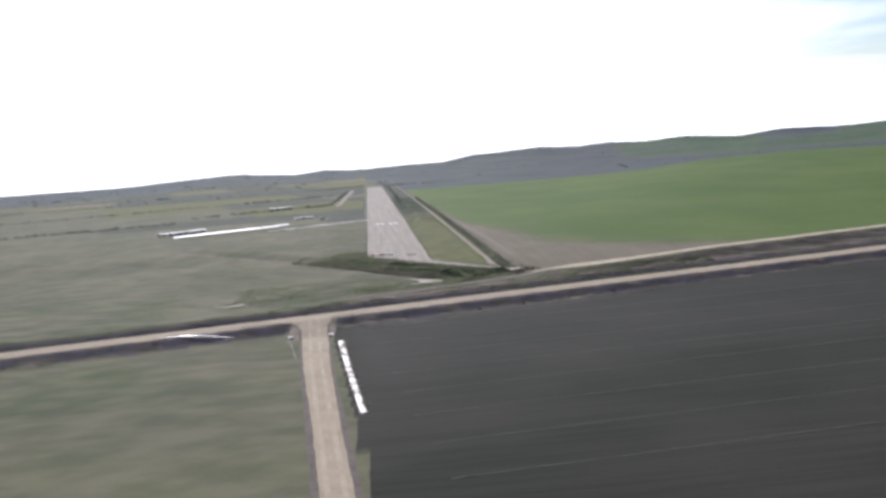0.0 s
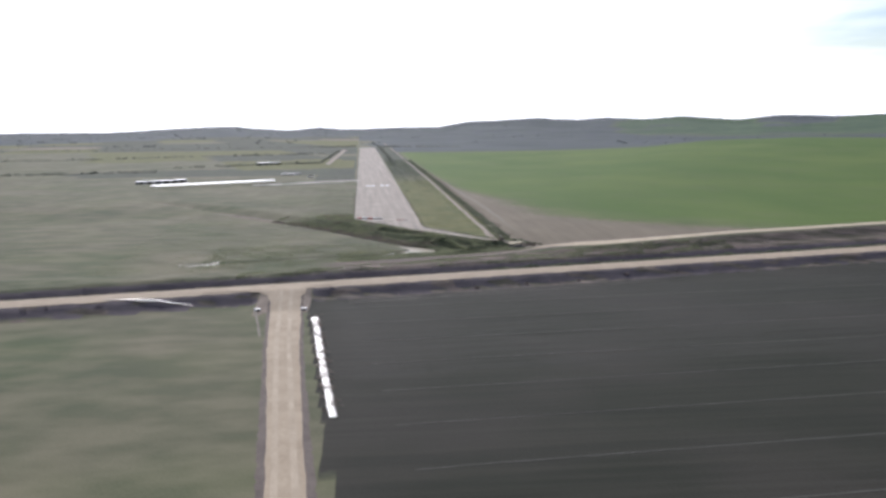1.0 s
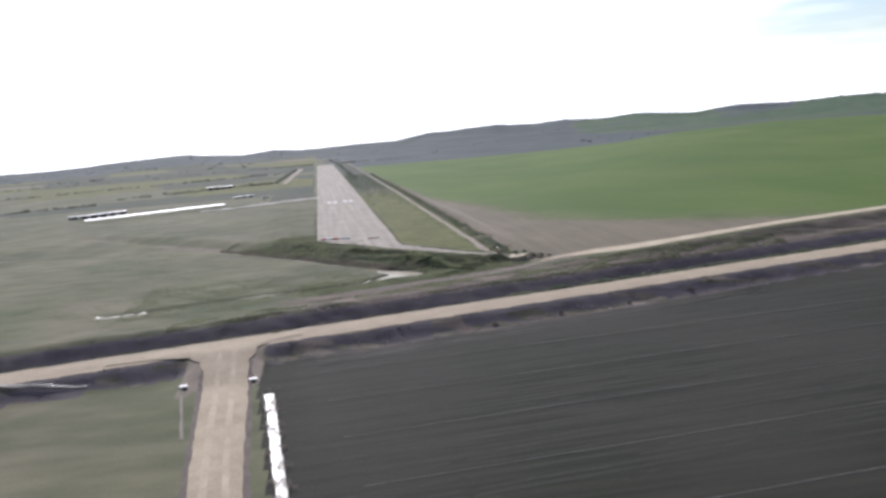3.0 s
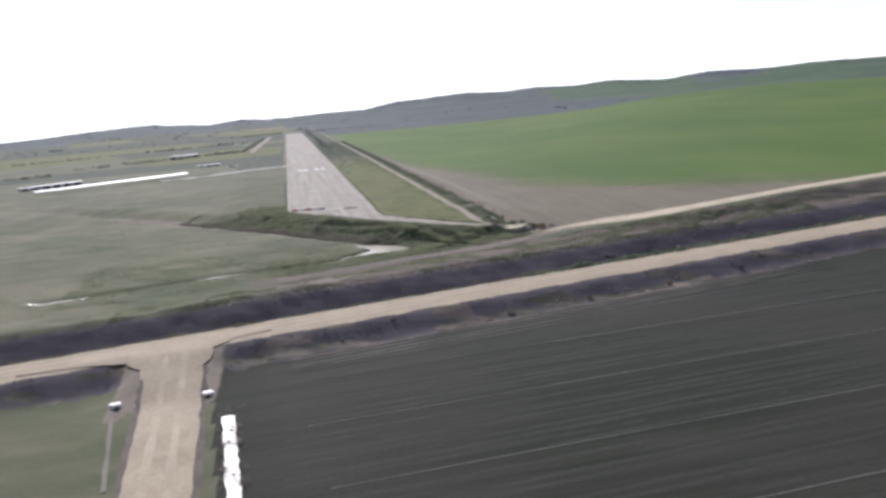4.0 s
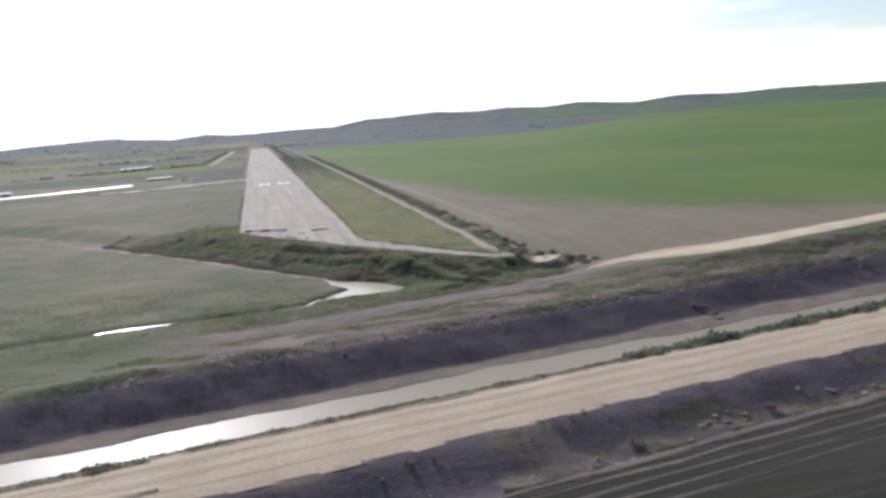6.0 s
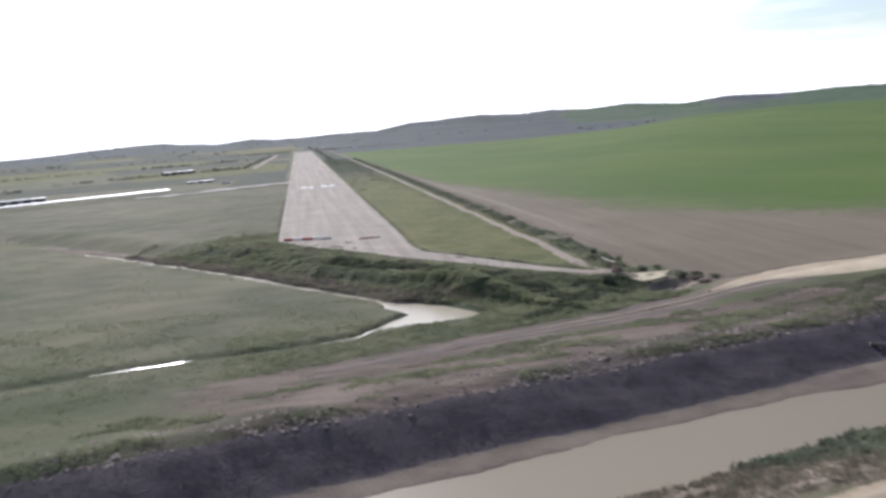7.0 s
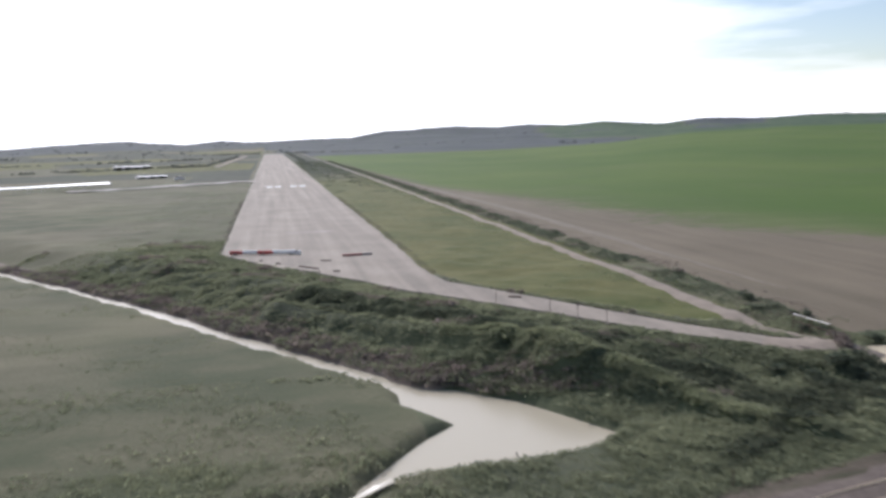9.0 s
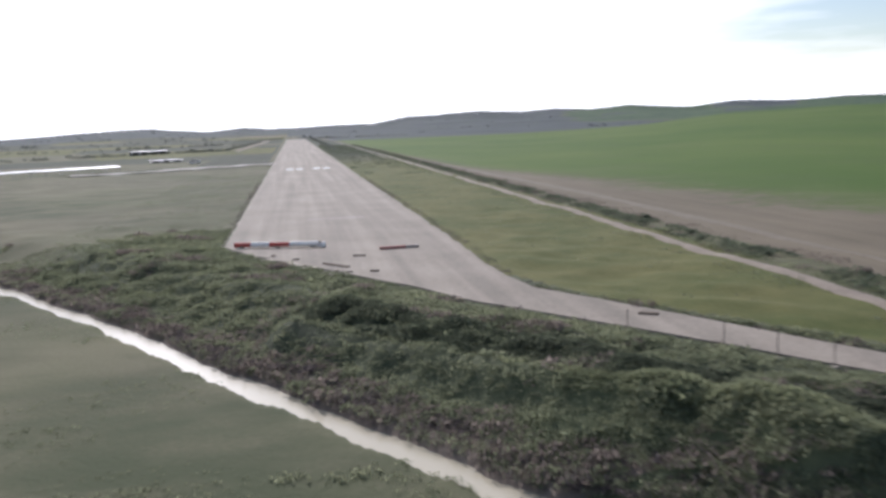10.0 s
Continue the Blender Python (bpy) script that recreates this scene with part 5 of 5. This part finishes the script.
for i in range(90):
    x = st.uniform(-6, 60)
    y = bank_road_y(x) - st.uniform(7.0, 13.0)
    stone(x, float(y), st.uniform(0.06, 0.17), 200 + i, "pale stone on the rubble shoulder")
for i in range(26):
    x = st.uniform(-10, 45)
    stone(x, road_y(x) - st.uniform(4.2, 7.2), st.uniform(0.07, 0.18), 300 + i, "pale stone on the levee side")


def clods(n, keep, seed, area=(-20, 90, -96, -50)):
    """Broken lumps of dry soil and stone, joined."""
    rng = np.random.default_rng(seed)
    shape = np.array([(1, 0, 0), (0.4, 0.9, 0), (-0.7, 0.7, 0), (-0.9, -0.3, 0), (-0.1, -1, 0), (0.8, -0.6, 0), (0.1, 0.1, 0.75)])
    rim = [(i, (i + 1) % 6, 6) for i in range(6)]
    spots = scattered(n, *area, keep, seed)
    z = height(spots[:, 0], spots[:, 1])
    verts, faces = [], []
    for (x, y), zz in zip(spots, z):
        s = rng.uniform(0.08, 0.26) * (1 + 0.6 * (rng.random() > 0.94))
        base = len(verts)
        v = shape * rng.uniform(0.65, 1.25, (7, 1)) * np.array([s * 1.3, s, s * rng.uniform(0.3, 0.6)])
        turn = rng.uniform(0, 6.28)
        c, sn = math.cos(turn), math.sin(turn)
        for p in v:
            verts.append((x * K + p[0] * c - p[1] * sn, y * K + p[0] * sn + p[1] * c, zz * K - 0.03 + p[2]))
        faces += [(base + a, base + b, base + t) for a, b, t in rim]
    return raw("rubble_clods", verts, faces, M_CLOD)


tagged(clods(16000, lambda x, y: (y - road_y(x) < -5.3) & (y - road_y(x) > -7.6) & (streaky(x, y, 0.6, 3.0) > 0.3), 86, (-12, 60, -125, -96)), "pale lumps of soil along the foot of the levee", "rubble", kind="stuff")
tagged(clods(70000, lambda x, y: (y - road_y(x) > 30.8) & (y - bank_road_y(x) < -4.0) & (streaky(x, y, 0.9, 6.0) + 0.6 * streaky(x, y, 2.4, 2.0) - 0.07 * (y - road_y(x) - 33) + 0.4 * np.exp(-((x - 24) / 9) ** 2) > 0.25), 85), "pale broken lumps of soil and stone on the canal shoulder", "rubble", kind="stuff")

# thin stakes standing by the water
for x, y, h in ((5.6, -57.4, 0.9), (12.0, -63.2, 0.8)):
    z = float(height(x, y)) * K
    stake = tagged(part("stake", tube(bmesh.new(), (0, 0, -0.5), (0.05, 0, h), 0.05, 0.035, 8), M_BARK), "thin weathered wooden stake at the water", "stake", "stakes")
    stake.location = (x * K, y * K, z)


# slender posts on the outer edge of the taxiway
for x, y, h in ((10.6, -35.2, 1.2), (13.1, -39.0, 1.45), (14.2, -41.0, 1.45), (15.4, -42.7, 1.4)):
    post = tagged(new("edge_post"), "slender dark post on the taxiway edge", "post", "taxiway posts")
    post.location = (x * K, y * K, float(height(x, y)) * K)
    part("shaft", tube(bmesh.new(), (0, 0, -0.4), (0, 0, h), 0.03, 0.025, 8), M_STONE, post)
    part("foot", boxed(bmesh.new(), 0, 0, 0.0, 0.3, 0.3, 0.16, 0.3, 0.03), M_CONCRETE, post)

# broken boards and planks lying on the asphalt
for x, y, length, turn, kind in ((-0.8, -12.3, 3.4, -0.95, 0), (1.05, -8.45, 1.2, -0.3, 0), (1.5, -15.6, 0.7, -0.3, 0), (-3.8, -13.4, 1.4, -0.5, 1), (-5.0, -6.1, 0.5, 0.2, 0), (-3.4, -8.5, 0.6, 0.1, 0), (12.6, -32.7, 1.1, -0.7, 0)):
    bm = boxed(bmesh.new(), 0, 0, 0.05, length, 0.34, 0.1, 0, 0.02)
    for v in bm.verts:
        v.co.y += 0.06 * math.sin(2.1 * v.co.x + x)
    ob = tagged(part("plank", bm, (M_BARK, M_RED_DULL)[kind]), ("dark weathered plank lying on the asphalt", "dull red broken board at the asphalt end")[kind], "plank", "loose planks")
    ob.location = (x * K, y * K, 0.09 if inside(PAVED, x, y) else float(height(x, y)) * K)
    ob.rotation_euler = (0, 0, turn)


def pipe_end(x, y, turn):
    """A short concrete pipe with its headwall where the ditch passes under the farm road."""
    thing = tagged(new("pipe_end"), "pale concrete pipe end beside the farm road", "drain pipe", "pipe ends")
    thing.location = (x * K, y * K, float(height(x, y)) * K)
    thing.rotation_euler = (0, 0, turn)
    part("headwall", boxed(bmesh.new(), 0, 0, 0.1, 1.0, 0.7, 0.4, 0, 0.06), M_WHITE, thing)
    part("pipe", tube(bmesh.new(), (0, -0.75, 0.0), (0, -0.1, 0.0), 0.3, segments=16), M_CONCRETE, thing)
    # the pipe is closed; a dark plug paints its shaded inside
    part("bore", tube(bmesh.new(), (0, -0.76, 0.0), (0, -0.6, 0.0), 0.23, segments=16), M_DARK, thing, "dark disc painted as the shaded pipe bore")


pipe_end(-21.4, -128.5, 0.3)
pipe_end(-15.0, -128.2, 0.1)

# ---- buildings far across the field ----
def long_shed(x0, y0, x1, y1, depth, wall_h, rise, name="long_shed", label="long low shed with a pale sheet roof", bays=9, roof=None):
    thing = tagged(new(name), label, "shed", "airfield sheds")
    a, b = Vector((x0 * K, y0 * K, 0)), Vector((x1 * K, y1 * K, 0))
    way = b - a
    length = way.length
    thing.location = (a + b) / 2
    thing.location.z = float(height((x0 + x1) / 2, (y0 + y1) / 2)) * K
    thing.rotation_euler = (0, 0, math.atan2(way.y, way.x))
    w, d = length / 2, depth / 2
    bm = bmesh.new()
    for sx, sy, lx, ly in ((0, -d, length, 0.2), (0, d, length, 0.2)):
        boxed(bm, sx, sy, wall_h / 2, lx, ly, wall_h)
    part("wall", bm, M_WALL, thing)
    for s in (-1, 1):
        bm = bmesh.new()
        prof = [(-d + 0.1, -0.1), (d - 0.1, -0.1), (d - 0.1, wall_h), (0, wall_h + rise - 0.1), (-d + 0.1, wall_h)]
        front = [bm.verts.new((s * w, y, z)) for y, z in prof]
        back = [bm.verts.new((s * (w - 0.2), y, z)) for y, z in prof]
        bm.faces.new(front)
        bm.faces.new(back[::-1])
        for i in range(5):
            j = (i + 1) % 5
            bm.faces.new((front[j], front[i], back[i], back[j]))
        bmesh.ops.recalc_face_normals(bm, faces=bm.faces)
        part("gable", bm, M_WALL, thing)
    for s in (-1, 1):
        run = math.hypot(d + 0.4, rise)
        tilt = math.atan2(rise, d + 0.4)
        bm = bmesh.new()
        bmesh.ops.create_cube(bm, size=1, matrix=Matrix.Translation((0, s * (d + 0.4) / 2, wall_h + rise / 2)) @ Matrix.Rotation(-s * tilt, 4, "X") @ Matrix.Diagonal((length + 0.6, run, 0.08, 1)))
        part("roof_side", bm, roof or M_ROOF, thing)
    bm = boxed(bmesh.new(), 0, 0, wall_h + rise + 0.04, length + 0.6, 0.35, 0.1)
    part("ridge_cap", bm, roof or M_ROOF, thing)
    for i in range(bays):
        x = -w + length * (i + 0.5) / bays
        # dark panel on the wall, painted as the shade of an open bay
        bm = boxed(bmesh.new(), x, -d - 0.11, wall_h * 0.45, length / bays * 0.55, 0.06, wall_h * 0.8)
        part("door", bm, M_DARK, thing, "dark panel painted as a shaded open bay")
    return thing


def long_canopy(x0, y0, x1, y1, depth, front, back):
    """A long open shelter: a thin bright roof, lower in front, on rows of posts, with a beam under each edge."""
    thing = tagged(new("aircraft_shelter"), "very long open shelter with a bright white sheet roof", "shelter")
    a, b = Vector((x0 * K, y0 * K, 0)), Vector((x1 * K, y1 * K, 0))
    way = b - a
    length = way.length
    thing.location = (a + b) / 2
    thing.location.z = float(height((x0 + x1) / 2, (y0 + y1) / 2)) * K
    thing.rotation_euler = (0, 0, math.atan2(way.y, way.x))
    bays = 16
    for i in range(bays):
        bm = bmesh.new()
        tilt = math.atan2(back - front, depth)
        bmesh.ops.create_cube(bm, size=1, matrix=Matrix.Translation((-length / 2 + length * (i + 0.5) / bays, 0, (front + back) / 2)) @ Matrix.Rotation(tilt, 4, "X") @ Matrix.Diagonal((length / bays - 0.03, depth + 0.3, 0.07, 1)))
        part("roof_panel", bm, M_SHEET, thing)
    for y, top in ((-depth / 2, front), (depth / 2, back)):
        part("beam", boxed(bmesh.new(), 0, y, top - 0.16, length, 0.12, 0.2), M_WALL, thing)
        for i in range(bays + 1):
            x = -length / 2 + 0.1 + (length - 0.2) * i / bays
            part("post", tube(bmesh.new(), (x, y, -0.3), (x, y, top - 0.2), 0.06, segments=8), M_WALL, thing)
    return thing


long_canopy(-97, 137, -47.8, 168, 2.6, 2.0, 2.15)
long_shed(-112, 172, -92, 186, 2.4, 1.9, 0.12, label="long pale-roofed shed behind the open shelter", bays=6)
long_shed(-79, 364, -63.5, 371, 3.0, 2.0, 0.12, label="grey hangar with a pale sheet roof", bays=4)
long_shed(-50.5, 236, -40.5, 239, 2.0, 0.9, 0.08, label="low pale-roofed hut by the runway", bays=3)


def parked_car(x, y, turn):
    thing = tagged(new("parked_car"), "white car parked on the grass by the huts", "car")
    thing.location = (x * K, y * K, float(height(x, y)) * K)
    thing.rotation_euler = (0, 0, turn)
    bm = boxed(bmesh.new(), 0, 0, 0.62, 4.2, 1.7, 0.62, 0, 0.16)
    part("body", bm, M_WHITE, thing)
    bm = boxed(bmesh.new(), -0.25, 0, 1.15, 2.3, 1.5, 0.55, 0, 0.2)
    part("cabin", bm, M_DARK, thing, "dark glazed cabin")
    bm = boxed(bmesh.new(), -0.25, 0, 1.43, 1.9, 1.35, 0.08, 0, 0.03)
    part("roof", bm, M_WHITE, thing)
    for sx in (-1.3, 1.3):
        for sy in (-0.8, 0.8):
            wheel = part("wheel", tube(bmesh.new(), (sx, sy - 0.1, 0.32), (sx, sy + 0.1, 0.32), 0.32, segments=16), M_DARK, thing)
            out = 0.11 if sy > 0 else -0.11
            part("rim", tube(bmesh.new(), (sx, sy + out * 0.5, 0.32), (sx, sy + out, 0.32), 0.19, segments=16), M_ROOF, wheel, "pale metal rim")
    for sy in (-0.55, 0.55):
        part("headlight", boxed(bmesh.new(), 2.08, sy, 0.68, 0.08, 0.32, 0.16, 0, 0.03), M_ROOF, thing, "clear headlight")
    return thing


parked_car(-33, 208, 0.4)
